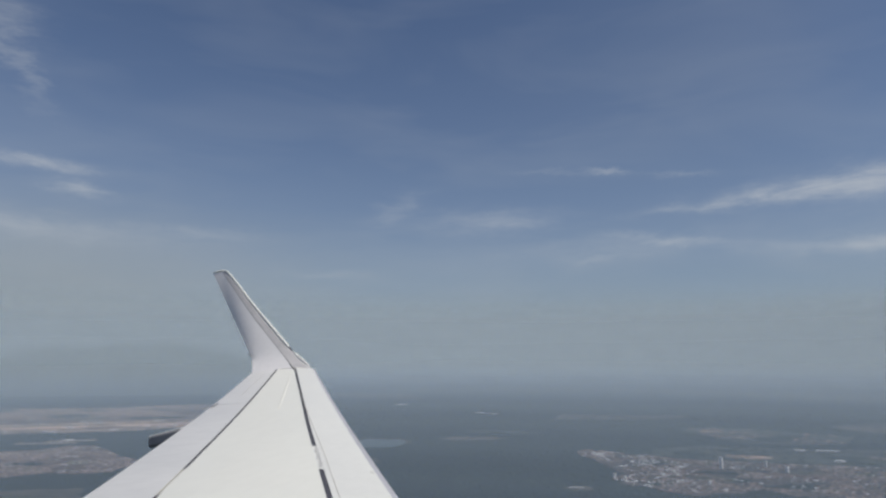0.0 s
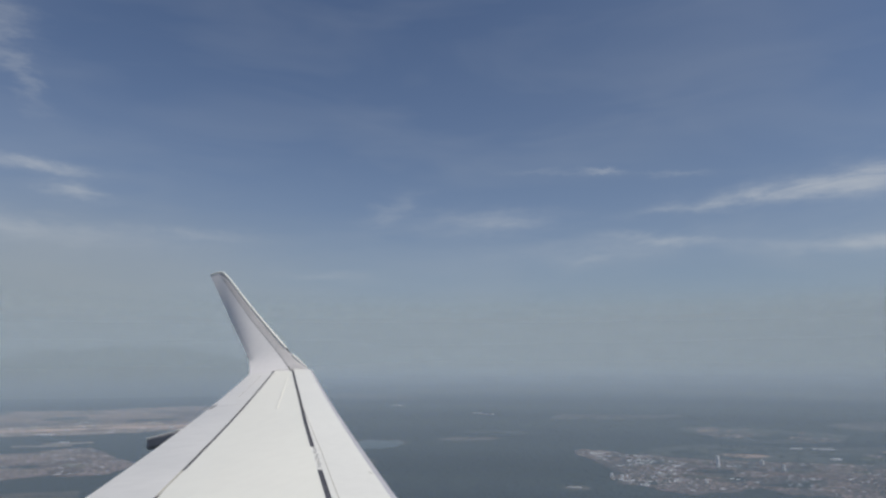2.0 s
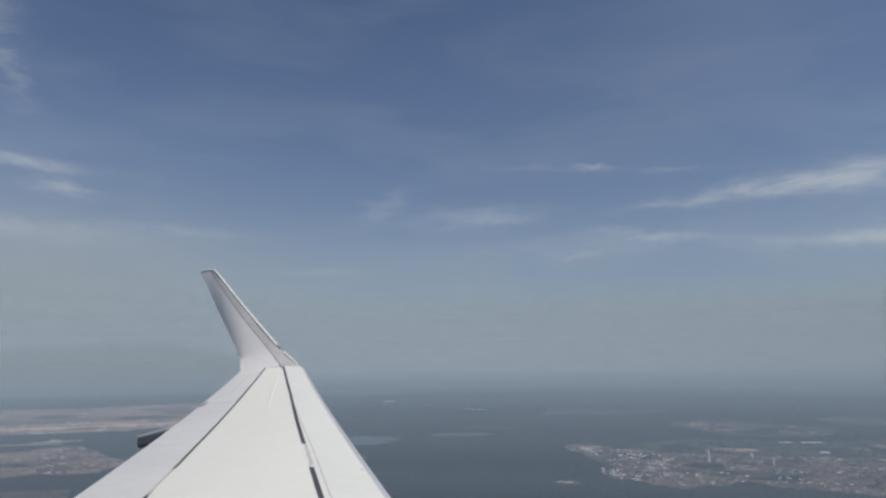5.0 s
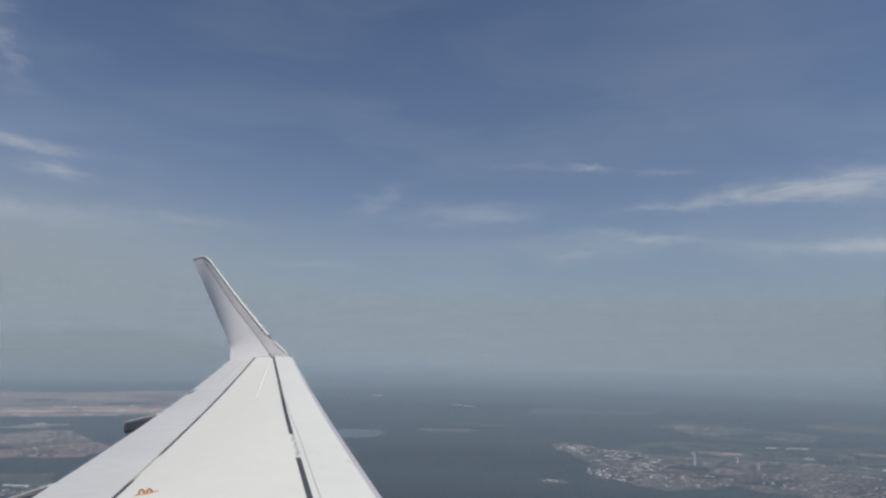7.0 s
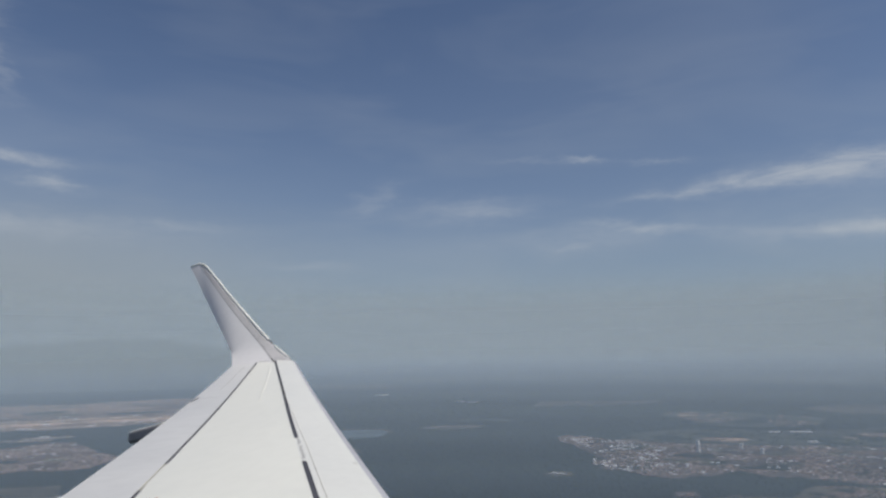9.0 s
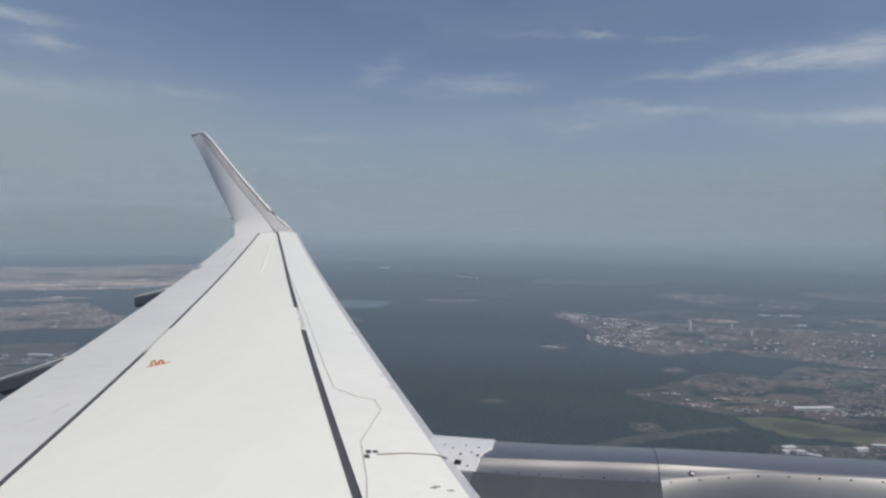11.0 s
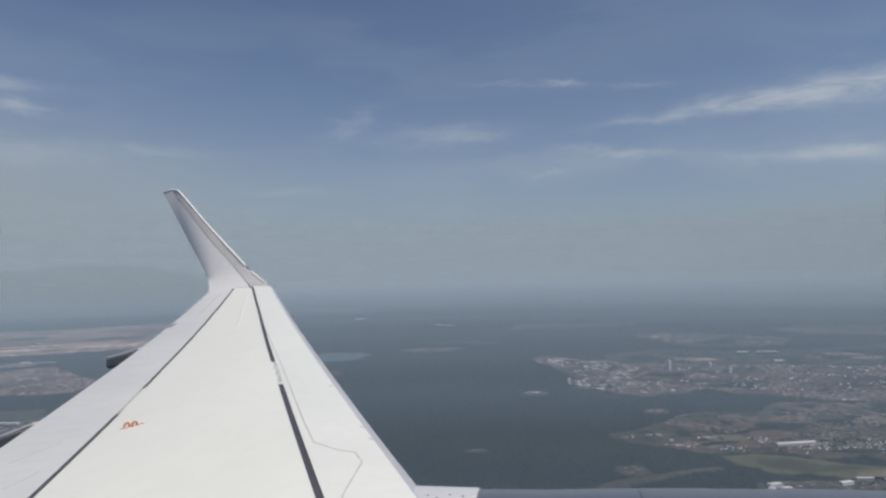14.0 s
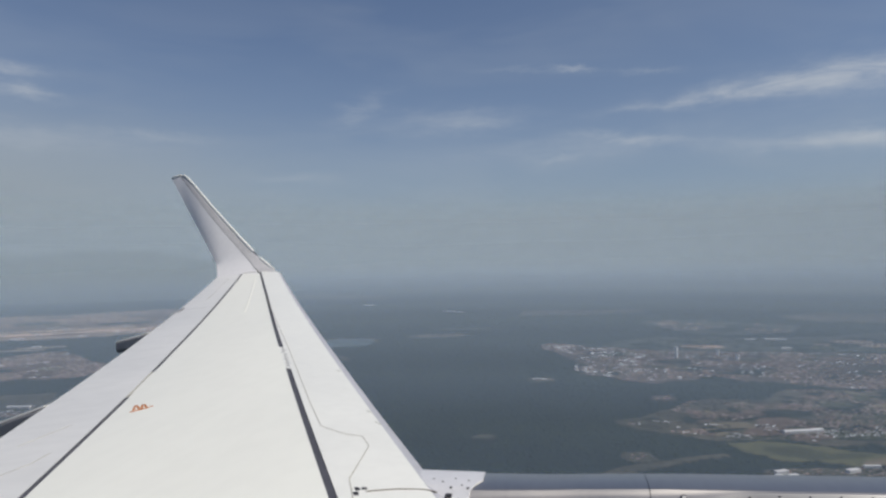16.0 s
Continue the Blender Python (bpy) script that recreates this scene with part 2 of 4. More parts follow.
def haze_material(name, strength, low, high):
    """Haze imitated by a thin lit sheet: transparent at its foot and its crown, thickest at eye level."""
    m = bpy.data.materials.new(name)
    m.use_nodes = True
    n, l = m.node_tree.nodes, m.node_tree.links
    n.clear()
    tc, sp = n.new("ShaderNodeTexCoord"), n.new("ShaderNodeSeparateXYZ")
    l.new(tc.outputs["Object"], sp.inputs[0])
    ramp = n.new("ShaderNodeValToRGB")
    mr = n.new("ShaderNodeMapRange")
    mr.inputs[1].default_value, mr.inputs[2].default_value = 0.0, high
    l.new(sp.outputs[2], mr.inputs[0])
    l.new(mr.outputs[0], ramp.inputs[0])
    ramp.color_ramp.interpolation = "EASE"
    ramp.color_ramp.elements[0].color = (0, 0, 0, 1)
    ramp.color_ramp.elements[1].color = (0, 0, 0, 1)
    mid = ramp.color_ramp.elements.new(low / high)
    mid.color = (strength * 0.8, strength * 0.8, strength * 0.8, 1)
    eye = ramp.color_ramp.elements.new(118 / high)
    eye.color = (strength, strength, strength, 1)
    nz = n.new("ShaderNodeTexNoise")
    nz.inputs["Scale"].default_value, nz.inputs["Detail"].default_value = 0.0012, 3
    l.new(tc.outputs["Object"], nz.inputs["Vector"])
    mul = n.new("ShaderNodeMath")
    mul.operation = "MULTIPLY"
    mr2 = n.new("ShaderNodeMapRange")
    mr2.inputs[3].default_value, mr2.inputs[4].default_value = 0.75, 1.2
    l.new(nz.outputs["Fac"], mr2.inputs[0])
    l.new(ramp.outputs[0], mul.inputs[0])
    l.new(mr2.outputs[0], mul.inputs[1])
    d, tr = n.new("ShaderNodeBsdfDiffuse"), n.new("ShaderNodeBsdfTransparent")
    tint = n.new("ShaderNodeMix")                  # haze colour put in by height: bluer low down, greyer at its top
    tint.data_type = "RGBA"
    tint.inputs[6].default_value, tint.inputs[7].default_value = HAZE_TINT, HAZE_TINT_HIGH
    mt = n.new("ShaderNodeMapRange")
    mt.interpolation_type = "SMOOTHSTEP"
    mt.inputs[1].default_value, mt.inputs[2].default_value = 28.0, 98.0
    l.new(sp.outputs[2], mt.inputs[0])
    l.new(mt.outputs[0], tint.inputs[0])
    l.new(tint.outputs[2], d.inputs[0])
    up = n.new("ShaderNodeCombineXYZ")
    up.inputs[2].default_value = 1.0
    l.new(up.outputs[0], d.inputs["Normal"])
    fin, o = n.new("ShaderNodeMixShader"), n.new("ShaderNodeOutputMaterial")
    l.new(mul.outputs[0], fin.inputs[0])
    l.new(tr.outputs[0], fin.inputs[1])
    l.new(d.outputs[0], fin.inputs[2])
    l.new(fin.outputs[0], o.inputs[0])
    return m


HAZE_TINT, HAZE_TINT_HIGH = (0.272, 0.366, 0.512, 1), (0.286, 0.352, 0.404, 1)


# ---- mesh helpers ----
def mesh_of(name, verts, faces, mat, smooth=False):
    me = bpy.data.meshes.new(name)
    me.from_pydata([tuple(v) for v in verts], [], [tuple(f) for f in faces])
    bm = bmesh.new()
    bm.from_mesh(me)
    bmesh.ops.recalc_face_normals(bm, faces=bm.faces)
    bm.to_mesh(me)
    bm.free()
    me.materials.append(mat)
    if smooth:
        me.shade_smooth()
        me.set_sharp_from_angle(angle=radians(32))
    return me


def part(name, verts, faces, mat, parent, label="", smooth=False):
    ob = new(name, mesh_of(name, verts, faces, mat, smooth))
    ob.parent = parent
    if label:
        tagged(ob, label)
    return ob


def thing(name, at, label, category, group="", kind=""):
    ob = new(name)
    ob.location = at
    ob.empty_display_size = 0.2
    return tagged(ob, label, category, group, kind)


def loft(sections, closed=True, caps=True):
    """Quads between rings of equal length."""
    k = len(sections[0])
    verts = [p for s in sections for p in s]
    faces = []
    for j in range(len(sections) - 1):
        for i in range(k if closed else k - 1):
            a, b = j * k + i, j * k + (i + 1) % k
            faces.append((a, b, b + k, a + k))
    if caps and closed:
        faces.append(tuple(range(k)))
        faces.append(tuple(range((len(sections) - 1) * k, len(sections) * k)))
    return verts, faces


def smooth_path(points, steps):
    """Catmull-Rom through the points."""
    p = [Vector(q) for q in points]
    p = [p[0] * 2 - p[1]] + p + [p[-1] * 2 - p[-2]]
    out = []
    for i in range(1, len(p) - 2):
        for s in range(steps):
            t = s / steps
            out.append(0.5 * (2 * p[i] + (p[i + 1] - p[i - 1]) * t + (2 * p[i - 1] - 5 * p[i] + 4 * p[i + 1] - p[i + 2]) * t * t
                              + (3 * p[i] - p[i - 1] - 3 * p[i + 1] + p[i + 2]) * t ** 3))
    out.append(p[-2])
    return out


def spaced(a, b, n):
    return [a + (b - a) * i / (n - 1) for i in range(n)]


# ---- the wing, from the eye: x ahead, y outboard, z from the eye ----
def lead(y):
    return 1.28 - 0.52 * y


def trail(y):
    return -2.60 - 0.36 * y


def flex(y):
    return -1.517 + 0.03338 * y + 0.003203 * y * y


def skin(x, y):
    """Height of the upper surface."""
    c = lead(y) - trail(y)
    u = (lead(y) - x) / c
    return flex(y) + 0.12 * c * max(-0.05, min(0.25, u * (1 - u)))


def line_front(y):                # aft edge of the slats
    return lead(y) - (lead(y) - trail(y)) * (0.205 + 0.0062 * (y - 3.4) + (0.0016 * max(0, y - 10) ** 2) + 0.006 * min(1, max(0, (y - 6.5) / 3)))


def line_aft(y):                  # front edge of the flaps and the aileron
    return lead(y) - (lead(y) - trail(y)) * (0.763 - 0.0065 * (y - 3.2) - 0.0022 * max(0, y - 9.5) ** 2 - 0.012 * min(1, max(0, (y - 7.5) / 3)))


def aft_gap(y):                   # half the width of the gap at the flaps
    return 0.022 if y < 5.5 else 0.007 if y < 6.42 else 0.02


ROOT, TIP = -0.45, 14.75
wing = thing("aircraft_wing", (0, 0, EYE), "white swept airliner wing with dark seal lines and upturned winglet", "aircraft wing")


def slab(name, xa, xb, y0, y1, mat, depth, nu=10, ny=40, lift=0.0, label="", bow=0.0):
    """A panel of the upper surface between two plan lines, with its thickness."""
    rows = []
    for y in spaced(y0, y1, ny):
        a, b = xa(y), xb(y)
        top, low = [], []
        for i in range(nu):
            x = a + (b - a) * i / (nu - 1)
            z = skin(x, y) + lift - bow * (2 * i / (nu - 1) - 1) ** 4
            top.append((x, y, z))
            low.append((x, y, z - depth(i / (nu - 1), y)))
        rows.append(top + low[::-1])
    v, f = loft(rows)
    return part(name, v, f, mat, wing, label, smooth=True)


def fat(y):
    return 0.115 * (lead(y) - trail(y))


slab("wing_box_skin", lambda y: line_front(y) - 0.028, lambda y: line_aft(y) + aft_gap(y), ROOT, TIP, WHITE, lambda u, y: fat(y) * (0.95 - 0.35 * u), 14, 60, label="matt white upper wing skin")


def slat(y0, y1):
    """Leading edge panel with a bare metal nose."""
    rows, noses = [], []
    for y in spaced(y0, y1, 26):
        c = lead(y) - trail(y)
        xf, xn = line_front(y) + 0.028, lead(y) - 0.015 * c
        zn, a, b = skin(xn, y), (0.046 - 0.004 * min(1, max(0, (8 - y) / 2.5))) * c, 0.050 * c
        top = [(xf + (xn - xf) * i / 8, y) for i in range(9)]
        rows.append([(x, yy, skin(x, yy)) for x, yy in top] + [(xn, y, zn - 1.8 * b), (xf, y, skin(xf, y) - fat(y) * 0.95)])
        noses.append([(xn, y, zn - 0.001)] + [(xn + a * p, y, zn - b * q) for p, q in ((0.35, 0.14), (0.70, 0.32), (0.90, 0.50), (1.0, 0.78), (0.92, 1.2), (0.6, 1.6), (0.0, 1.8))])
    body = part("slat", *loft(rows), SLAT, wing, "white leading edge slat with a bare nose", smooth=True)
    part("nose_strip", *loft(noses), NOSE, body, "bare grey metal nose", smooth=True)
    return body


slat(ROOT, 3.8096)
slat(3.8104, 9.4)
slat(9.4008, 15.22)

slab("flap", lambda y: line_aft(y) - 0.022, trail, ROOT, 6.4496, AFT, lambda u, y: 0.20 * (1 - u) + 0.02, 8, 24)
slab("flap", lambda y: line_aft(y) - 0.022, trail, 6.4504, 10.62, AFT, lambda u, y: 0.18 * (1 - u) + 0.02, 8, 24)
slab("aileron", lambda y: line_aft(y) - 0.024, trail, 10.64, 14.55, AFT, lambda u, y: 0.12 * (1 - u) + 0.015, 8, 24, label="white aileron at the outer trailing edge")


def strip(name, inner, outer, y0, y1, mat, drop, ny, label=""):
    return slab(name, inner, outer, y0, y1, mat, lambda u, y: 0.03, 3, ny, -drop, label)


strip("front_seal", lambda y: line_front(y) + 0.034, lambda y: line_front(y) - 0.034, ROOT, 6.66, SEAL, 0.006, 30, "dark grey rubber seal")
strip("front_seal", lambda y: line_front(y) + 0.034, lambda y: line_front(y) - 0.034, 7.70, TIP + 0.2, SEAL, 0.006, 30, "dark grey rubber seal")
strip("placard_strip", lambda y: line_front(y) + 0.034, lambda y: line_front(y) - 0.034, 6.66, 7.70, SLAT, 0.002, 8, "white strip with small grey stencil marks")
strip("aft_seal", lambda y: line_aft(y) + 0.028, lambda y: line_aft(y) - 0.028, ROOT, 5.50, SEAL, 0.005, 24, "dark grey rubber seal")
strip("aft_seal", lambda y: line_aft(y) + 0.030, lambda y: line_aft(y) - 0.034, 6.42, TIP, SEAL, 0.005, 40, "dark grey rubber seal")
strip("aft_joint", lambda y: line_aft(y) + 0.018, lambda y: line_aft(y) - 0.018, 5.50, 6.42, LINE, 0.004, 8, "thin pale joint")


def ribbon(name, pts, width, mat, lift=0.002, label="", parent=None):
    """A thin raised line over the upper surface, through plan points."""
    rows = []
    path = [Vector((x, y)) for x, y in pts]
    dense = []
    for a, b in zip(path, path[1:]):
        n = max(2, int((b - a).length / 0.25))
        dense += [a + (b - a) * i / n for i in range(n)]
    dense.append(path[-1])
    for i, p in enumerate(dense):
        d = (dense[min(i + 1, len(dense) - 1)] - dense[max(i - 1, 0)]).normalized()
        s = Vector((-d.y, d.x)) * width / 2
        q = [(p + s * k) for k in (-1, 1)]
        rows.append([(q[0].x, q[0].y, skin(*q[0]) + lift), (q[1].x, q[1].y, skin(*q[1]) + lift), (q[1].x, q[1].y, skin(*q[1]) - 0.004), (q[0].x, q[0].y, skin(*q[0]) - 0.004)])
    v, f = loft(rows)
    return part(name, v, f, mat, parent or wing, label)


# small stencil bars on the white strip
for k in range(9):
    y = 6.74 + k * 0.105
    x = line_front(y)
    ribbon("stencil_mark", [(x - 0.016 + 0.012 * (k % 3), y), (x - 0.006 + 0.012 * (k % 2), y + 0.055 + 0.015 * (k % 2))], 0.022, GREYMARK, 0.001)
# panel joints of the leading edge
ribbon("panel_line", [(-5.74, 12.44), (-3.13, 7.46), (-2.13, 5.48), (-1.81, 4.87), (-1.57, 4.74), (-1.46, 4.75)], 0.006, LINE)
ribbon("panel_line", [(-1.46, 4.75), (-1.35, 4.55), (-1.28, 3.90), (-1.20, 3.70), (-1.08, 3.40), (-0.95, 3.0)], 0.006, LINE)
ribbon("slat_joint", [(-1.13, 3.74), (-0.98, 3.84), (-0.83, 3.90), (-0.755, 3.89)], 0.011, BROWN, 0.003, "brown dirty slat joint")
for x, y in ((-1.63, 5.44), (-1.47, 5.14), (-2.35, 6.8)):
    ribbon("scuff", [(x, y), (x + 0.05, y - 0.03)], 0.012, LINE)
# raised white line drawn for a pale streak of the skin
ribbon("pale_streak", [(-6.60, 13.9), (-5.00, 10.15)], 0.02, WHITE, 0.008)
ribbon("flap_crease", [(-3.86, 4.30), (-3.82, 4.55), (-3.78, 4.75)], 0.006, LINE)
ribbon("flap_crease", [(-3.50, 3.70), (-3.43, 3.95), (-3.45, 4.12)], 0.006, LINE)
ribbon("flap_crease", [(-6.35, 11.4), (-7.35, 14.2)], 0.006, LINE)
# small black vents
for x, y, w in ((-1.20, 3.755, 0.045), (-1.165, 3.775, 0.03), (-1.185, 3.685, 0.045)):
    ribbon("vent", [(x, y), (x + 0.024, y + 0.012)], w, BLACK, 0.003)
ribbon("hinge_slot", [(-6.33, 10.45), (-6.40, 10.75)], 0.05, SEAL, 0.003)
for x, y in ((-0.75, 3.43), (-0.735, 3.455), (-0.66, 3.44)):
    ribbon("stencil_mark", [(x, y), (x + 0.03, y + 0.012)], 0.016, BROWN, 0.001)


def warning_mark(ox, oy):
    """Orange warning outline: two arches on a base line with a pointed tail."""
    def at(p, q):
        return ox + 0.15 * p - 0.09 * q, oy + 0.07 * p + 0.13 * q
    for s in (0.10, 0.45):
        ribbon("marking_arch", [at(s, 0.1), at(s + 0.07, 0.95), at(s + 0.14, 1.15), at(s + 0.21, 0.85), at(s + 0.26, 0.15)], 0.018, ORANGE, 0.002)
    ribbon("marking_base", [at(-0.08, -0.15), at(0.4, 0.05), at(1.0, 0.5)], 0.02, ORANGE, 0.002)


warning_mark(-3.48, 5.05)

# winglet: rings from the wing tip up the curve to the top
WL_LE = [(-6.67, 15.20, -0.27), (-7.06, 15.5, -0.08), (-7.52, 15.75, 0.23), (-8.59, 16.05, 1.21), (-9.52, 16.34, 2.11), (-9.77, 16.4, 2.25)]
WL_TE = [(-7.86, 14.50, -0.49), (-8.13, 15.1, -0.32), (-8.33, 15.45, -0.11), (-8.47, 15.6, 0.06), (-9.28, 16.05, 1.10), (-10.06, 16.4, 2.18)]
le, te = smooth_path(WL_LE, 6), smooth_path(WL_TE, 6)


def winglet_ring(j, u0, u1, grow, n=9):
    a, b = le[j], te[j]
    chord = b - a
    up = (le[min(j + 1, len(le) - 1)] + te[min(j + 1, len(le) - 1)] - le[max(j - 1, 0)] - te[max(j - 1, 0)]).normalized()
    out = up.cross(chord).normalized()
    if out.y > 0 or (abs(out.y) < 0.3 and out.z < 0):
        out = -out                 # towards the fuselage and up
    c = chord.length
    rings = ([], [])
    for i in range(n):
        u = u0 + (u1 - u0) * i / (n - 1)
        h = 0.55 * 0.10 * c * (2.6 * math.sqrt(max(u, 0)) * (1 - u) + 0.02) + grow
        rings[0].append(a + chord * u + out * h * 0.36)
        rings[1].append(a + chord * u - out * h)
    return rings[0] + rings[1][::-1]


cut = [0.30, 0.29, 0.28, 0.27, 0.26, 0.25, 0.25, 0.25, 0.25, 0.25, 0.25]


def cut_at(j):
    t = j / (len(le) - 1) * (len(cut) - 1)
    i = min(int(t), len(cut) - 2)
    return cut[i] + (cut[i + 1] - cut[i]) * (t - i)


v, f = loft([winglet_ring(j, cut_at(j), 1.0, 0.0) for j in range(len(le))])
winglet = part("winglet", v, f, WINGLET, wing, "white upturned blended winglet", smooth=True)
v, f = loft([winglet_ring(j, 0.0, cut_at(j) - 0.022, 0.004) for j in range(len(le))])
part("leading_edge_cap", v, f, CAP, winglet, "grey leading edge, darker than the winglet face", smooth=True)


# thin dark grey strip painted in for the shade along the crease
v, f = loft([winglet_ring(j, cut_at(j) - 0.03, cut_at(j) + 0.02, -0.001, 4) for j in range(4, len(le) - 4)])
part("crease_shade", v, f, FAIRING, winglet, "dark strip painted for the shade in the crease", smooth=True)


def tube(name, pts, radii, mat, parent, label="", n=10):
    rows = []
    for i, p in enumerate(pts):
        d = (pts[min(i + 1, len(pts) - 1)] - pts[max(i - 1, 0)]).normalized()
        s = d.cross(Vector((0, 0, 1))).normalized()
        t = s.cross(d)
        rows.append([p + (s * math.cos(2 * math.pi * k / n) + t * math.sin(2 * math.pi * k / n)) * radii[i] for k in range(n)])
    v, f = loft(rows)
    return part(name, v, f, mat, parent, label, smooth=True)


edge = le[12:30]
tube("edge_strip", edge, [0.034 - 0.012 * i / len(edge) for i in range(len(edge))], WHITE, winglet, "white edge strip with a blunt end")
edge = le[2:11]
tube("edge_strip", edge, [0.026 + 0.014 * math.sin(i * 0.36) for i in range(len(edge))], WHITE, winglet, "short white edge strip at the root")
tube("notch", le[11:13], [0.016, 0.016], SEAL, winglet, "dark notch in the edge strip", 8)
tip = [Vector(le[-1]).lerp(Vector(te[-1]), k) for k in (0.02, 0.25, 0.5, 0.75, 0.97)]
tube("tip_rim", tip, [0.022, 0.026, 0.026, 0.024, 0.014], WHITE, winglet, "white rounded tip rim")
tube("static_wick", [Vector((-8.42, 15.58, 0.03)), Vector((-8.47, 15.57, 0.035)), Vector((-8.53, 15.56, 0.04))], [0.012, 0.010, 0.004], BLACK, winglet)
ribbon("tip_joint", [(-6.74, 15.16), (-7.05, 15.02), (-7.30, 14.80)], 0.012, LINE, 0.003)


def fairing(y, length, aft, droop):
    """Flap track fairing: a slab-sided canoe under the wing with a blunt end behind it."""
    x1 = trail(y) - aft
    rows = []
    for i in range(13):
        t = i / 12
        h = 0.15 + 0.13 * min(1, t * 2.2) * (1 - max(0, t - 0.6) * 1.6)
        w = 0.055 + 0.06 * math.sin(math.pi * min(1, 0.15 + t * 0.8))
        x, top = x1 + length * t, flex(y) - 0.02 - 0.16 * max(0, t - aft / length) - droop * max(0, 1 - t * length / aft)
        rows.append([(x, y - w * 0.8, top), (x, y + w * 0.8, top), (x, y + w, top - 0.02), (x, y + w, top - h * 0.7), (x, y + w * 0.5, top - h),
                     (x, y - w * 0.5, top - h), (x, y - w, top - h * 0.7), (x, y - w, top - 0.02)])
    v, f = loft(rows)
    body = part("flap_track_fairing", v, f, FAIRING, wing, "dark grey flap track fairing with blunt end", smooth=True)
    rows = []
    for t in spaced(0.0, aft / length * 0.98, 6):
        x, top = x1 + length * t, flex(y) - 0.018 - droop * max(0, 1 - t * length / aft)
        rows.append([(x, y - 0.085, top), (x, y + 0.085, top), (x, y + 0.075, top + 0.016), (x, y - 0.075, top + 0.016)])
    v, f = loft(rows)
    part("top_lip", v, f, AFT, body, "pale painted upper lip")


fairing(8.9, 2.4, 0.50, 0.13)
fairing(5.5, 3.0, 0.70, 0.24)

# ---- the engine under the wing ----
engine = thing("jet_engine", (0, 0, EYE), "silver metal jet engine nacelle with white pylon fairing and rivets", "jet engine")
AXY, AXZ, RAD = 4.11, -2.335, 1.0


def axis(x):
    """Height of the nacelle's axis: it points slightly up ahead."""
    return AXZ + 0.038 * max(0.0, x + 0.1)


def barrel_r(x):
    if x < -0.5:
        return RAD - 0.03 * (x + 0.5) ** 2
    if x < 1.2:
        return RAD + 0.012 * math.sin((x + 0.5) / 1.7 * math.pi)
    return RAD - 0.030 * (x - 1.2) ** 2


def panel_top(x):
    """Angle of the upper edge of the pale lower cowl panel."""
    return 0.215 - 0.085 * min(1, max(0.0, (x - 0.434) / 0.55)) ** 0.8


def shoulder(x, t):
    """Depth of the step where the pylon's ridge runs down into the cowl."""
    start = 0.108 + 0.030 * min(1, max(0.0, 0.05 - x) / 0.6) ** 1.5
    top = panel_top(x) if x > 0.428 else 9.0
    k = 1 - math.exp(-max(0.0, min(t, top) - start) / 0.046)
    back = min(1, max(0, (1.7 - t) / 0.6))
    flat = 0.58 * 0.12 * (1 - math.exp(-max(0.0, t - top) / 0.12)) * min(1, max(0, (2.5 - x) / 0.7))
    return (0.048 * k * (0.4 + 0.6 * min(1, max(0, (1.1 - x) / 0.6))) + flat) * back


def barrel(name, x0, x1, mat, grow, label, nx=14, thick=0.02):
    rows = []
    for x in spaced(x0, x1, nx):
        arc = spaced(-0.6, 0.8, 240) + spaced(0.85, 2 * math.pi - 0.605, 40)
        radii = [barrel_r(x) + grow - shoulder(x, a) for a in arc]
        outer = [(x, AXY - r * math.sin(a), axis(x) + r * math.cos(a)) for r, a in zip(radii, arc)]
        inner = [(x, AXY - (r - thick) * math.sin(a), axis(x) + (r - thick) * math.cos(a)) for r, a in zip(radii, arc)]
        rows.append(outer + inner[::-1])
    v, f = loft(rows)
    return part(name, v, f, mat, engine, label, smooth=True)


barrel("aft_cowl", -0.78, 0.425, METAL, 0.0, "bare brushed metal rear cowl")
barrel("seam", 0.425, 0.430, RIVET, -0.004, "dark seam", 2)
barrel("fan_cowl", 0.430, 2.65, METAL, 0.0, "bare metal fan cowl")
rows = []
for x in spaced(0.434, 2.60, 20):
    r = barrel_r(x) + 0.006
    arc = spaced(panel_top(x) + 0.002, 0.55, 60) + spaced(0.6, 2.6, 24)
    ring = [(r - shoulder(x, t), t) for t in arc]
    rows.append([(x, AXY - q * math.sin(t), axis(x) + q * math.cos(t)) for q, t in ring] + [(x, AXY - (q - 0.005) * math.sin(t), axis(x) + (q - 0.005) * math.cos(t)) for q, t in ring[::-1]])
v, f = loft(rows)
part("lower_cowl", v, f, COWL, engine, "pale riveted lower cowl panel", smooth=True)
rows = []
for x in spaced(-0.60, 0.422, 16):
    arc = spaced(0.236, 2.6, 30)
    ring = [(barrel_r(x) + 0.004 - shoulder(x, t), t) for t in arc]
    rows.append([(x, AXY - q * math.sin(t), axis(x) + q * math.cos(t)) for q, t in ring] + [(x, AXY - (q - 0.003) * math.sin(t), axis(x) + (q - 0.003) * math.cos(t)) for q, t in ring[::-1]])
v, f = loft(rows)
part("side_cowl", v, f, DULL, engine, "dull dark grey metal side cowl panel", smooth=True)
# inlet lip
rows = []
for t in spaced(-0.5 * math.pi, 0.5 * math.pi, 9):
    rows.append([(2.65 + 0.16 * math.cos(t), AXY - q * math.sin(p), axis(2.65) + q * math.cos(p)) for p in spaced(0, 2 * math.pi * 39 / 40, 40) for q in (barrel_r(2.65) - 0.07 + 0.07 * math.sin(t),)])
v, f = loft(rows, caps=False)
part("inlet_lip", v, f, METAL, engine, "polished inlet lip", smooth=True)


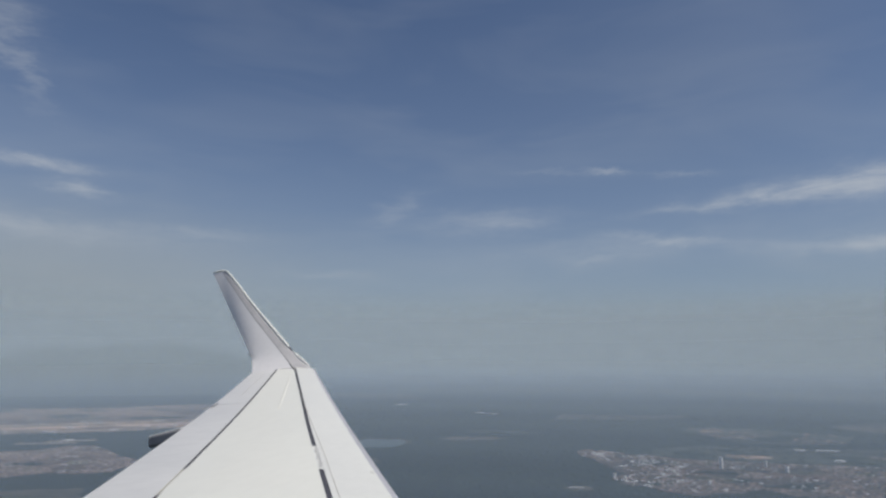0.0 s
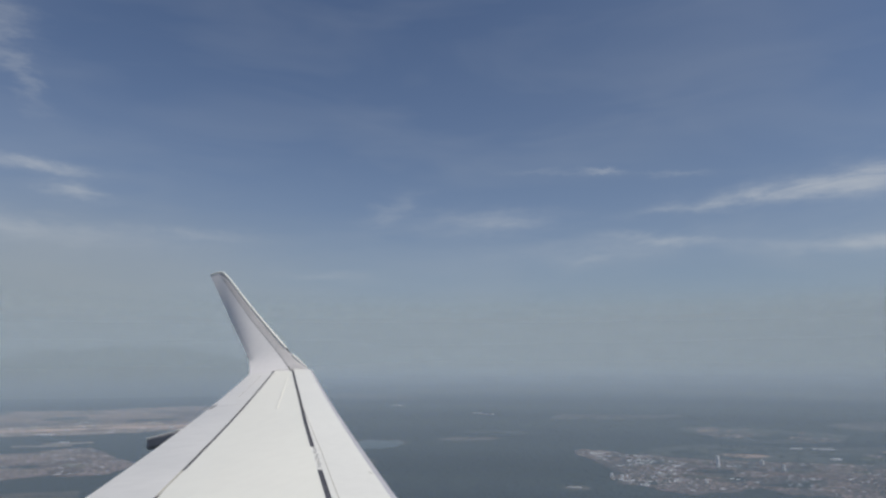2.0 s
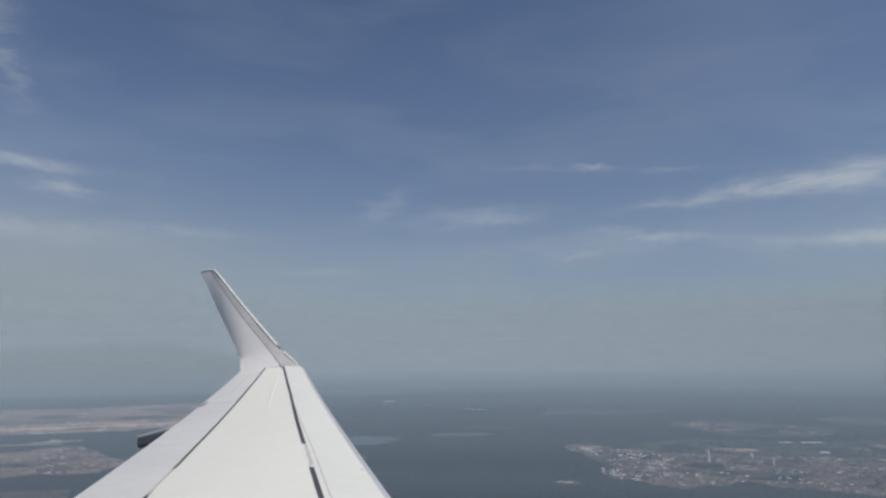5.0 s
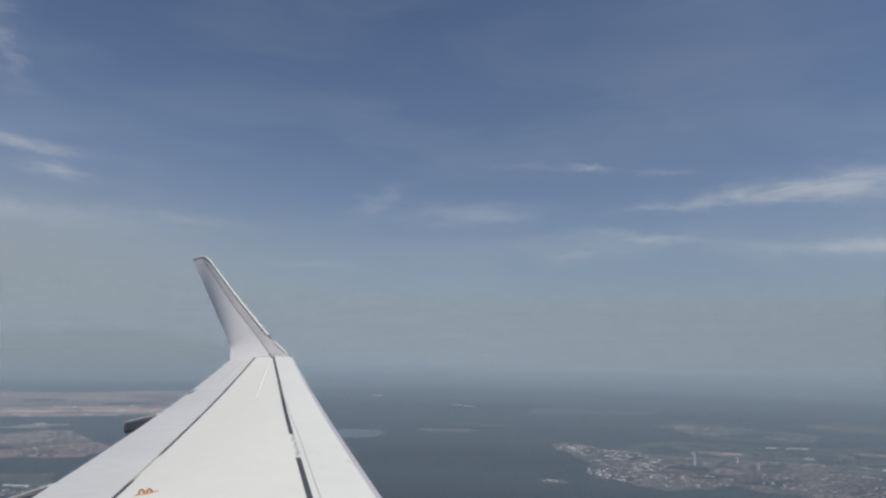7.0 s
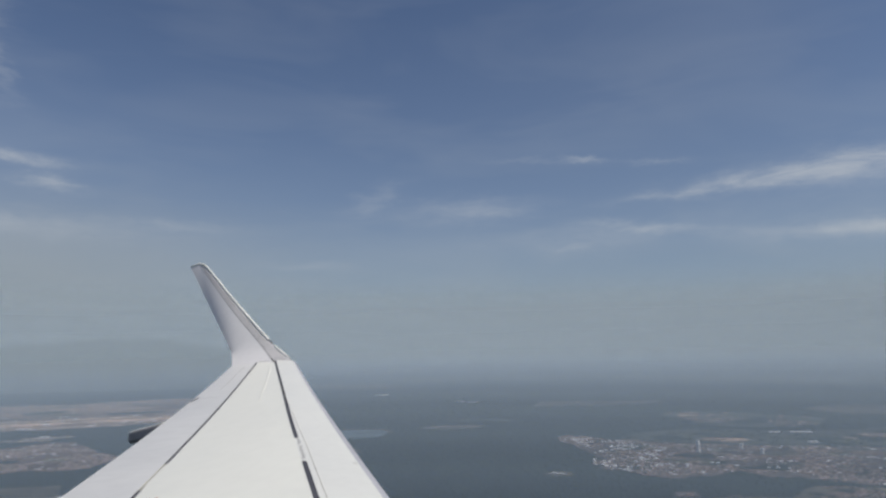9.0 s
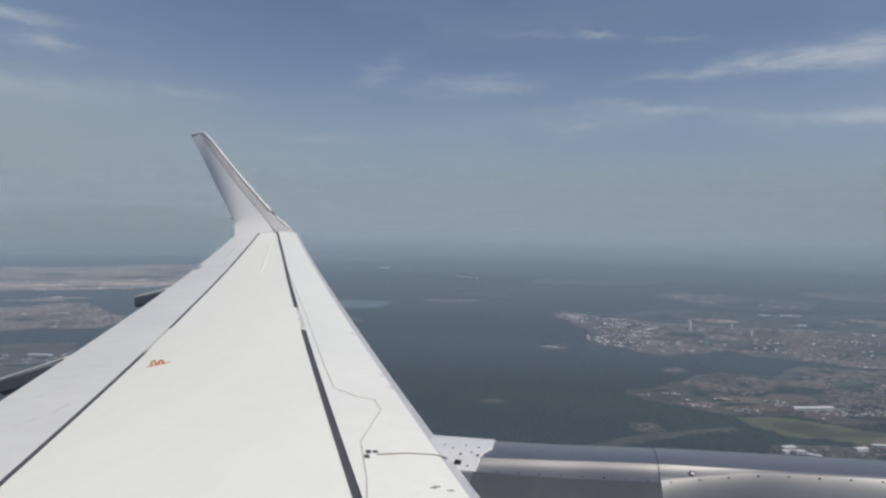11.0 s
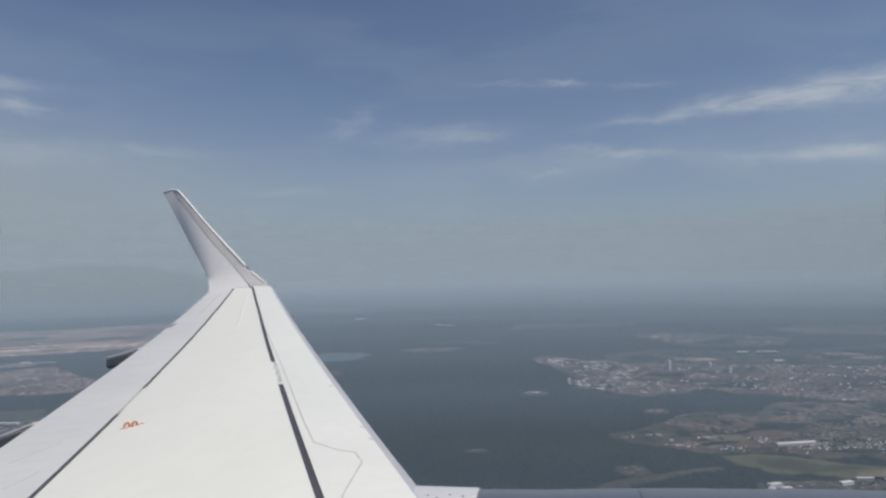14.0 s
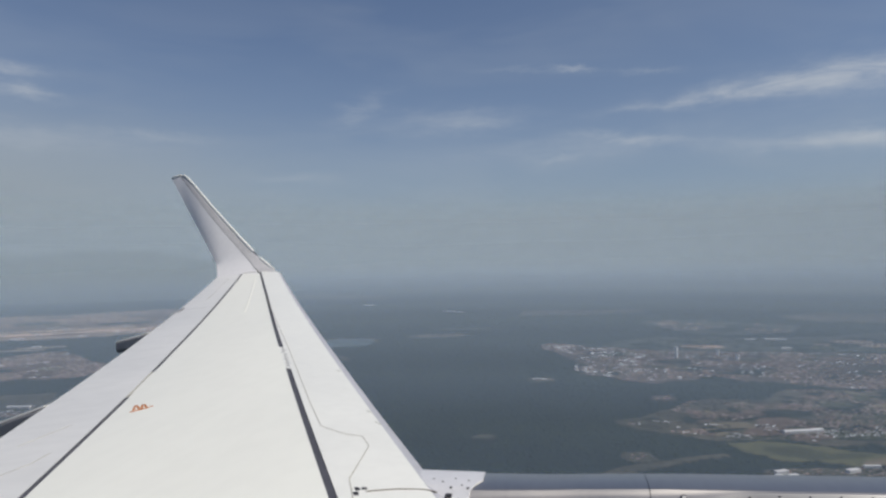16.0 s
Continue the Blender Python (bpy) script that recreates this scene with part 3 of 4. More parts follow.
def rivet_at(x, a, grow, size):
    r = barrel_r(x) + grow - shoulder(x, a)
    r += RAD - barrel_r(x) if x < -0.5 else 0.0
    p = Vector((x, AXY - r * math.sin(a), axis(x) + r * math.cos(a)))
    nrm = Vector((0, -math.sin(a), math.cos(a)))
    s, t = Vector((1, 0, 0)), nrm.cross(Vector((1, 0, 0)))
    ring = [p + (s * math.cos(k * math.pi / 3) + t * math.sin(k * math.pi / 3)) * size for k in range(6)]
    v, f = loft([[q - nrm * 0.004 for q in ring], [q + nrm * 0.002 for q in ring]])
    return part("rivet", v, f, RIVET, engine)


for k in range(8):
    rivet_at(-0.46 + 0.118 * k, 0.222 - 0.012 * math.sin(k * 0.45), 0.0, 0.0065)
for k in range(12):
    x = 0.485 + 0.152 * k
    rivet_at(x, panel_top(x) + 0.018, 0.006, 0.0065)
def disc_on_cowl(name, x, a, size, lift, mat, label):
    """A small round plate lying on the fan cowl."""
    def on_skin(t):
        r = barrel_r(x) - shoulder(x, t) + 0.002
        return Vector((x, AXY - r * math.sin(t), axis(x) + r * math.cos(t)))
    p, s = on_skin(a), Vector((1, 0, 0))
    t = (on_skin(a + 0.01) - on_skin(a - 0.01)).normalized()
    nrm = s.cross(t)
    nrm = nrm if nrm.z > 0 else -nrm
    ring = [p + (s * math.cos(k * math.pi / 6) + t * math.sin(k * math.pi / 6)) * size for k in range(12)]
    return part(name, *loft([[q - nrm * 0.01 for q in ring], [q + nrm * lift for q in ring]]), mat, engine, label)


# small white dot in a dark ring on the cowl
disc_on_cowl("latch_recess", 0.602, 0.152, 0.017, 0.003, BLACK, "dark round latch recess")
disc_on_cowl("latch", 0.604, 0.156, 0.011, 0.006, BRIGHT, "white latch head")
# white pylon fairing between wing and nacelle
rows = []
for t in spaced(-0.9, 0.24, 40):
    r = RAD + 0.008
    y = AXY - r * math.sin(t)
    x0, x1 = lead(y) - 0.12, -0.52 - (0.085 * (1 - math.exp(-t / 0.14)) if t > 0 else 0.1 * abs(t) ** 1.3)
    x0 = min(x0, x1 - 0.02)
    arc = spaced(x0, x1, 14)
    ring = [(x, r - shoulder(x, t)) for x in arc]
    rows.append([(x, AXY - q * math.sin(t), AXZ + q * math.cos(t)) for x, q in ring] + [(x, AXY - (q - 0.02) * math.sin(t), AXZ + (q - 0.02) * math.cos(t)) for x, q in ring[::-1]])
v, f = loft(rows)
pylon = part("pylon_fairing", v, f, PYLON, engine, "white painted pylon fairing with screws", smooth=True)
for x, a in ((-0.81, 0.02), (-0.75, 0.06), (-0.68, 0.0), (-0.63, 0.10), (-0.60, 0.02), (-0.64, 0.20), (-0.69, 0.13), (-0.59, 0.13)):
    rivet_at(x, a, 0.008, 0.0075)
r = RAD + 0.012 - shoulder(-0.7, 0.17)
v, f = loft([[(-0.715 + dx, AXY - rr * math.sin(t), AXZ + rr * math.cos(t)) for dx, t in ((0, 0.148), (0.036, 0.148), (0.036, 0.198), (0, 0.198))] for rr in (r - 0.02, r)])
part("vent", v, f, BLACK, engine, "square black vent")


# ---- the fuselage side with the cabin window ----
def fuselage_side():
    """White tube wall with one window opening in front of the eye."""
    ax_y, ax_z, rad = -1.90, -0.28, 2.0
    hole_x, hole_a = 0.33, 0.14
    xs = [-9, -7.5, -6, -4.5, -3, -1.8, -0.9, -hole_x, hole_x, 0.9, 1.8, 3, 4.5, 6]
    mid = math.asin(-ax_z / rad)
    an = spaced(mid + hole_a, mid - hole_a + 2 * math.pi, 49)
    def ring_point(x, t, r):
        return (x, ax_y + r * math.cos(t), ax_z + r * math.sin(t))
    verts, faces = [], []
    for r in (rad, rad - 0.06):
        verts += [ring_point(x, t, r) for x in xs for t in an]
    n, m = len(an), len(xs) * len(an)
    for i in range(len(xs) - 1):
        for k in range(n):
            if k == n - 1 and i == xs.index(-hole_x):
                continue                       # the window
            a, b2 = i * n + k, i * n + (k + 1) % n
            faces.append((a, b2, b2 + n, a + n))
            faces.append((m + a, m + a + n, m + b2 + n, m + b2))
    h = xs.index(-hole_x) * n
    loop = [h + n - 1, h, h + n, h + n + n - 1]
    for p, q in zip(loop, loop[1:] + loop[:1]):
        faces.append((p, q, m + q, m + p))
    body = thing("fuselage", (0, 0, EYE), "white airliner fuselage side beside the wing", "fuselage")
    part("shell", verts, faces, WHITE, body, smooth=True)
    rows = []
    for d, grow in ((0.0, 0.0), (0.0, 0.025), (0.012, 0.03), (0.014, 0.004)):
        ring = []
        for s in spaced(0, 2 * math.pi * 31 / 32, 32):
            u, w = math.cos(s), math.sin(s)
            k = (abs(u) ** 4 + abs(w) ** 4) ** -0.25
            ring.append(ring_point((hole_x - 0.015 + grow) * k * u, mid + (hole_a - 0.008 + grow / rad) * k * w, rad + d))
        rows.append(ring)
    v, f = loft(rows, caps=False)
    part("window_frame", v, f, PYLON, body, "grey window surround", smooth=True)


fuselage_side()


# ---- forest plain, clearings and distance ----
CLEARED = []                     # outlines where no forest grows


def shore(points, wobble, seed, step):
    """A closed outline through the points with an uneven coast."""
    out = []
    n = len(points)
    for i in range(n):
        a, b = Vector(points[i]), Vector(points[(i + 1) % n])
        k = max(2, int((b - a).length / step))
        for s in range(k):
            p = a + (b - a) * s / k
            q = Vector((p.x * 0.9 / (step * 6), p.y * 0.9 / (step * 6), seed * 7.3))
            d = noise.noise_vector(q) + 0.5 * noise.noise_vector(q * 2.7) + 0.12 * noise.noise_vector(q * 6.1)
            out.append((p.x + d.x * wobble, p.y + d.y * wobble))
    return out


def land(name, points, mat, label, category="land", top=0.5, wobble=6, seed=1, step=8):
    ring = shore(points, wobble, seed, step)
    n = len(ring)
    bm = bmesh.new()
    up = [bm.verts.new((x, y, top)) for x, y in ring]
    area = sum(ring[i][0] * ring[(i + 1) % n][1] - ring[(i + 1) % n][0] * ring[i][1] for i in range(n))
    low = []
    for i in range(n):                # a gentle beach all round
        (xa, ya), (xb, yb) = ring[i - 1], ring[(i + 1) % n]
        d = Vector((yb - ya, xa - xb)).normalized() * (2.2 if area > 0 else -2.2)
        low.append(bm.verts.new((ring[i][0] + d.x, ring[i][1] + d.y, -0.03)))
    edges = [bm.edges.new((up[i], up[(i + 1) % n])) for i in range(n)]
    bmesh.ops.triangle_fill(bm, use_beauty=True, edges=edges)
    for i in range(n):
        j = (i + 1) % n
        bm.faces.new((up[i], low[i], low[j], up[j]))
    bmesh.ops.recalc_face_normals(bm, faces=bm.faces)
    me = bpy.data.meshes.new(name)
    bm.to_mesh(me)
    bm.free()
    me.materials.append(mat)
    ob = tagged(new(name, me), label, category, kind="structure")
    CLEARED.append(ring)
    return ob


def grid_sheet(name, mat, size, label):
    n = 24
    ks = [((i / n) * 2 - 1) for i in range(n + 1)]
    pos = [size * abs(k) ** 2 * (1 if k > 0 else -1) for k in ks]
    verts = [(x, y, 0) for y in pos for x in pos]
    faces = [(j * (n + 1) + i, j * (n + 1) + i + 1, (j + 1) * (n + 1) + i + 1, (j + 1) * (n + 1) + i) for j in range(n) for i in range(n)]
    return tagged(new(name, mesh_of(name, verts, faces, mat)), label, "ground", kind="structure")


def bar_land(name, a, b, width, mat, label, seed=19, top=0.7):
    a, b = Vector(a), Vector(b)
    d = (b - a).normalized()
    s = Vector((-d.y, d.x)) * width / 2
    return land(name, [tuple(a + s), tuple(b + s), tuple(b - s), tuple(a - s)], mat, label, "land", top, width * 0.22, seed, 10)


grid_sheet("ground", FOREST, 4900, "dark green wooded plain under summer haze")

TOWN = [(-38, 858), (-21, 880), (21, 846), (74, 818), (131, 806), (187, 800), (260, 800), (420, 790), (430, 640), (330, 600), (226, 594), (190, 608), (146, 627), (128, 646), (98, 632),
        (54, 613), (33, 630), (14, 643), (2, 674), (18, 700), (10, 726), (-7, 773), (-30, 821)]
FIELDS = [(31, 470), (47, 490), (68, 508), (84, 537), (110, 550), (140, 545), (165, 590), (230, 590), (330, 596), (400, 560), (360, 440), (250, 400), (183, 421), (165, 436), (142, 426), (123, 434),
          (102, 430), (81, 432), (60, 443), (38, 458)]
MEADOW = [(88, 424), (106, 429), (135, 423), (150, 413), (190, 404), (240, 398), (230, 376), (166, 382), (145, 386), (125, 392), (106, 392), (97, 402)]
HAMLET = [(88, 356), (96, 372), (108, 376), (130, 378), (150, 386), (170, 384), (160, 372), (140, 368), (126, 350), (104, 346)]
SUBURB = [(-770, 640), (-664, 720), (-655, 760), (-624, 775), (-596, 752), (-530, 700), (-478, 660), (-470, 606), (-500, 588), (-524, 594), (-545, 560), (-640, 540), (-740, 560)]
AIRFIELD = [(-1600, 900), (-1500, 1250), (-1090, 1320), (-943, 1475), (-650, 1540), (-520, 1330), (-600, 1120), (-662, 1005), (-712, 926), (-767, 890), (-852, 895), (-1000, 790), (-1300, 720)]
GREENS = [(-580, 430), (-530, 500), (-474, 508), (-436, 524), (-390, 480), (-350, 420), (-390, 360), (-480, 360)]
PARKLAND = [(40, 850), (60, 905), (130, 950), (230, 930), (420, 960), (520, 830), (260, 804), (131, 812), (74, 826)]
town_land = land("land_town", TOWN, URBAN, "built-up town of beige blocks in a forest clearing", top=0.35, wobble=13, seed=1, step=5)
fields_land = land("land_fields", FIELDS, FIELD, "brown and green fields with hedges and houses", top=0.3, wobble=8, seed=2, step=5)
meadow_land = land("land_meadow", MEADOW, LIME, "bright green meadow at the edge of the wood", top=0.3, wobble=5, seed=31, step=4)
hamlet_land = land("land_hamlet", HAMLET, FIELD, "built-up edge of a wood with white blocks", top=0.3, wobble=4, seed=32, step=4)
land("land_near_field", [(140, 345), (146, 364), (170, 374), (230, 370), (260, 330), (170, 310), (140, 325)], LIME, "olive green near field", top=0.3, wobble=4, seed=33, step=4)
parkland = land("land_parkland", PARKLAND, SCRUB, "green parkland behind the town", top=0.3, wobble=10, seed=3)
far_land = land("land_far_pale", [(105, 1135), (150, 1190), (235, 1150), (330, 1080), (300, 1000), (202, 965), (162, 985), (125, 1075)], SCRUB, "pale far fields in haze", top=0.5, wobble=12, seed=4, step=12)
land("land_far_strip", [(200, 905), (230, 935), (310, 945), (420, 1010), (440, 985), (320, 915), (260, 900)], SCRUB, "faint far meadow strip", top=0.5, wobble=5, seed=5, step=10)
land("land_far_ridge", [(-100, 1275), (-90, 1385), (40, 1400), (140, 1420), (150, 1360), (30, 1290)], HAY, "far pinkish fields in haze", top=0.5, wobble=12, seed=34, step=14)
land("land_far_right", [(330, 1230), (420, 1320), (700, 1260), (760, 1130), (520, 1120), (380, 1150)], HAY, "far right fields in haze", top=0.5, wobble=14, seed=35, step=14)
land("land_horizon", [(-900, 2350), (-500, 2150), (0, 2300), (600, 1900), (1500, 1700), (2600, 1500), (3300, 2900), (900, 4400), (-1500, 4200)], HILL, "faint far country under the haze", top=0.6, wobble=60, seed=6, step=60)
land("land_far_left", [(-900, 1990), (-760, 2080), (-560, 2000), (-480, 1850), (-640, 1800), (-820, 1860)], HAY, "faint far village fields", top=0.6, wobble=20, seed=36, step=20)
land("lake_shore", [(-350, 884), (-318, 930), (-270, 930), (-252, 896), (-256, 856), (-296, 826), (-336, 842)], HAY, "sandy rim of a gravel lake", top=0.30, wobble=6, seed=7, step=6)
lake = land("lake", [(-336, 880), (-312, 916), (-270, 920), (-254, 894), (-257, 852), (-296, 828), (-330, 846)], LAKE, "turquoise shallow gravel lake", "lake", 0.34, 4, 8, 6)
land("quarry", [(-312, 742), (-298, 770), (-252, 752), (-236, 728), (-262, 714), (-292, 716)], HAY, "brown gravel quarry by the lake", top=0.4, wobble=4, seed=9, step=6)
land("land_glade_far", [(-215, 1030), (-205, 1062), (-130, 1068), (-90, 1050), (-110, 1030)], SCRUB, "long green glade in the forest", top=0.4, wobble=4, seed=10, step=6)
land("land_glade_brown", [(-225, 940), (-210, 968), (-160, 985), (-137, 968), (-155, 940), (-187, 925)], HAY, "brownish glade in the forest", top=0.4, wobble=4, seed=37, step=6)
land("land_glade", [(-40, 616), (-34, 630), (-19, 633), (-17, 618), (-28, 610)], FIELD, "small glade with pale huts", top=0.4, wobble=2, seed=11, step=3)
land("land_glade_near", [(-60, 419), (-56, 426), (-48, 426), (-48, 418)], FIELD, "tiny glade in the forest", top=0.4, wobble=1.5, seed=12, step=3)
land("land_farm", [(60, 541), (62, 555), (74, 557), (75, 541), (68, 536)], URBAN, "small farmstead clearing with pink roofs", top=0.4, wobble=2, seed=13, step=3)
land("land_clearing", [(29, 380), (28, 395), (40, 399), (43, 384), (36, 378)], FIELD, "small clearing with sandy ground", top=0.4, wobble=2, seed=14, step=3)
land("land_verge", [(4, 349), (28, 371), (58, 389), (80, 399), (81, 396), (60, 384), (32, 365), (10, 345)], FIELD, "grassy ride through the forest", top=0.2, wobble=1.5, seed=15, step=4)
airfield = land("land_airfield", AIRFIELD, DRY, "wide brown airfield with bare strips", top=0.5, wobble=14, seed=16, step=14)
suburb_land = land("land_suburb", SUBURB, BROWNLAND, "suburb of brownish houses in the forest", top=0.5, wobble=9, seed=17, step=9)
green_land = land("land_green", GREENS, FIELD, "green fields with scattered houses", top=0.5, wobble=7, seed=18, step=8)
bar_land("runway", (-1150, 770), (-560, 1135), 24, PALE, "pale concrete runway strip", 19)
bar_land("pale_strip_1", (-1100, 860), (-740, 1090), 14, PALE, "bare pale taxiway strip", 20)
bar_land("pale_strip_2", (-900, 850), (-690, 960), 12, SAND, "grey paved apron strip", 21)
bar_land("pale_strip_3", (-720, 800), (-668, 826), 12, SAND, "pale plot in the forest", 22, 0.5)
bar_land("pale_strip_4", (-740, 770), (-672, 796), 8, SAND, "pale plot in the forest", 23, 0.5)


# ---- buildings and trees too small to count ----
def inside(p, poly):
    hit, n = False, len(poly)
    for i in range(n):
        (x1, y1), (x2, y2) = poly[i], poly[(i + 1) % n]
        if (y1 > p[1]) != (y2 > p[1]) and p[0] < (x2 - x1) * (p[1] - y1) / (y2 - y1) + x1:
            hit = not hit
    return hit


def house_block(verts, faces, x, y, z, w, d, h, turn, roof):
    c, s = math.cos(turn), math.sin(turn)
    b = len(verts)
    for zz, k in ((z - 0.3, 1), (z + h, 1)):
        for dx, dy in ((-w, -d), (w, -d), (w, d), (-w, d)):
            verts.append((x + (dx * c - dy * s) / 2 * k, y + (dx * s + dy * c) / 2 * k, zz))
    for i in range(4):
        faces.append((b + i, b + (i + 1) % 4, b + 4 + (i + 1) % 4, b + 4 + i))
    if roof:
        for k in (-0.32, 0.32):
            verts.append((x + k * w * c, y + k * w * s, z + h + min(w, d) * 0.22))
        faces.extend([(b + 4, b + 5, b + 9, b + 8), (b + 6, b + 7, b + 8, b + 9), (b + 5, b + 6, b + 9), (b + 7, b + 4, b + 8)])
    else:
        faces.append((b + 4, b + 5, b + 6, b + 7))


def houses(name, poly, count, size, seed, mat, label, dense=0.0, box=None, cell=60.0, top=0.5):
    rng = random.Random(seed)
    xs, ys = [p[0] for p in poly], [p[1] for p in poly]
    x0, x1, y0, y1 = box or (min(xs), max(xs), min(ys), max(ys))
    verts, faces, made, tries = [], [], 0, 0
    while made < count and tries < count * 40:
        tries += 1
        x, y = rng.uniform(x0, x1), rng.uniform(y0, y1)
        if not inside((x, y), poly):
            continue
        if noise.noise(Vector((x / cell, y / cell, seed))) + 0.4 * noise.noise(Vector((x * 3 / cell, y * 3 / cell, seed))) < dense:
            continue
        w = rng.uniform(*size)
        house_block(verts, faces, x, y, top, w * rng.uniform(1.2, 3.4), w, w * rng.uniform(0.15, 0.4), 0.1 + rng.uniform(-0.3, 0.3), rng.random() < 0.75)
        made += 1
    ob = tagged(new(name, mesh_of(name, verts, faces, mat)), label, "houses", kind="stuff")
    return ob


def patches(name, host, poly, count, size, seed, mats, z):
    """Fields and plots: uneven flat pieces lying on their land."""
    rng = random.Random(seed)
    xs, ys = [p[0] for p in poly], [p[1] for p in poly]
    made = 0
    while made < count:
        x, y = rng.uniform(min(xs), max(xs)), rng.uniform(min(ys), max(ys))
        w, d, turn = rng.uniform(*size), rng.uniform(*size) * 0.6, 0.35 + rng.uniform(-0.3, 0.3)
        if not all(inside((x + k * w, y + q * d), poly) for k in (-0.6, 0.6) for q in (-0.6, 0.6)):
            continue
        n, c, s = 14, math.cos(turn), math.sin(turn)
        ring = []
        for i in range(n):
            t = 2 * math.pi * i / n
            r = (abs(math.cos(t)) ** 3 + abs(math.sin(t)) ** 3) ** (-1 / 3) * rng.uniform(0.8, 1.1) * 0.5
            px, py = w * r * math.cos(t), d * r * math.sin(t)
            ring.append((x + px * c - py * s, y + px * s + py * c))
        h = z + 0.004 * made / count + 0.02
        v, f = loft([[(p[0], p[1], z - 0.2) for p in ring], [(p[0], p[1], h + 0.02) for p in ring]])
        part(name, v, f, rng.choice(mats), host)
        made += 1


patches("field", fields_land, [p for p in FIELDS if p[0] < 360], 210, (7, 40), 51, (GREEN, TAN, BROWNLAND, WOOD, BROWNLAND, GREEN, WOOD, WOOD), 0.3)
patches("stripe", meadow_land, MEADOW, 14, (14, 44), 55, (LIME, GREEN, TAN), 0.3)
patches("plot", town_land, TOWN, 90, (12, 44), 52, (WOOD, BROWNLAND, GREEN, SCRUB, WOOD), 0.35)
patches("field", parkland, PARKLAND, 30, (18, 60), 56, (GREEN, WOOD, DRY, WOOD), 0.3)
patches("field", far_land, [(115, 1130), (150, 1180), (235, 1145), (320, 1080), (295, 1005), (202, 972), (165, 990), (130, 1075)], 22, (24, 80), 58, (HAY, DRY, WOOD, HAY), 0.5)
patches("field", green_land, GREENS, 26, (10, 36), 53, (GREEN, TAN, BROWNLAND, WOOD, WOOD), 0.5)
patches("plot", suburb_land, SUBURB, 26, (14, 50), 54, (WOOD, SCRUB, TAN, BROWNLAND), 0.5)
patches("plot", airfield, AIRFIELD, 26, (40, 160), 57, (BROWNLAND, TAN, SCRUB, DRY), 0.5)
houses("town_houses", TOWN, 7000, (0.45, 1.15), 21, HOUSE, "dense town houses with tiled roofs", -0.12, top=0.35)
houses("town_blocks", [(-30, 850), (0, 860), (40, 830), (90, 770), (70, 640), (30, 640), (8, 672), (22, 700), (14, 730), (0, 775)], 300, (0.5, 1.3), 22, BRIGHT, "bright white town blocks at the edge of the forest", 0.06, cell=22.0, top=0.35)
houses("town_whites", TOWN, 420, (0.5, 1.3), 35, BRIGHT, "white houses scattered through the town", 0.12, cell=30.0, top=0.35)
houses("field_houses", FIELDS, 4200, (0.3, 0.8), 23, HOUSE, "scattered houses among the fields", 0.16, cell=30.0, top=0.3)
houses("edge_houses", [(36, 462), (50, 480), (110, 470), (190, 470), (240, 430), (183, 425), (142, 430), (81, 436)], 330, (0.25, 0.7), 24, BRIGHT, "white houses along the fields", 0.10, cell=22.0, top=0.3)
houses("village_houses", [(128, 470), (190, 520), (270, 540), (310, 480), (240, 436), (170, 448)], 1300, (0.35, 0.85), 40, HOUSE, "close village houses with brown roofs", -0.25, cell=18.0, top=0.3)
houses("hamlet_houses", HAMLET, 130, (0.3, 0.9), 36, HOUSE, "houses at the edge of the wood", -0.2, cell=20.0, top=0.3)
houses("suburb_houses", SUBURB, 3800, (0.6, 1.5), 25, HOUSE, "suburb houses with brown roofs", -0.15, top=0.5)
houses("suburb_blocks", SUBURB, 160, (0.6, 1.4), 39, BRIGHT, "pale blocks in the suburb", 0.1, cell=25.0, top=0.5)
houses("green_houses", GREENS, 300, (0.5, 1.1), 27, BRIGHT, "scattered white houses on the green fields", 0.12)
houses("airfield_sheds", [(-1200, 850), (-900, 1150), (-640, 1080), (-712, 930), (-852, 900), (-1000, 800)], 90, (1.4, 3.2), 28, BRIGHT, "pale sheds on the airfield", 0.1)
houses("glade_huts", [(-36, 618), (-32, 627), (-22, 629), (-21, 620)], 22, (0.4, 0.9), 29, BRIGHT, "white huts in the glade", -1)
houses("farm_houses", [(62, 542), (63, 553), (72, 554), (73, 543)], 20, (0.5, 1.0), 30, HOUSE, "pink roofed farm houses", -1)
houses("clearing_huts", [(31, 382), (30, 393), (39, 396), (40, 385)], 14, (0.4, 0.8), 37, HOUSE, "huts in the clearing", -1)
houses("lake_sheds", [(-358, 866), (-350, 876), (-336, 850), (-346, 840)], 14, (1.0, 2.4), 38, BRIGHT, "white gravel works on the lake shore", -1)
houses("far_houses", [(105, 1135), (150, 1190), (235, 1150), (330, 1080), (300, 1000), (202, 965), (162, 985), (125, 1075)], 160, (0.9, 2.2), 31, HOUSE, "faint houses on the far fields", 0.1)


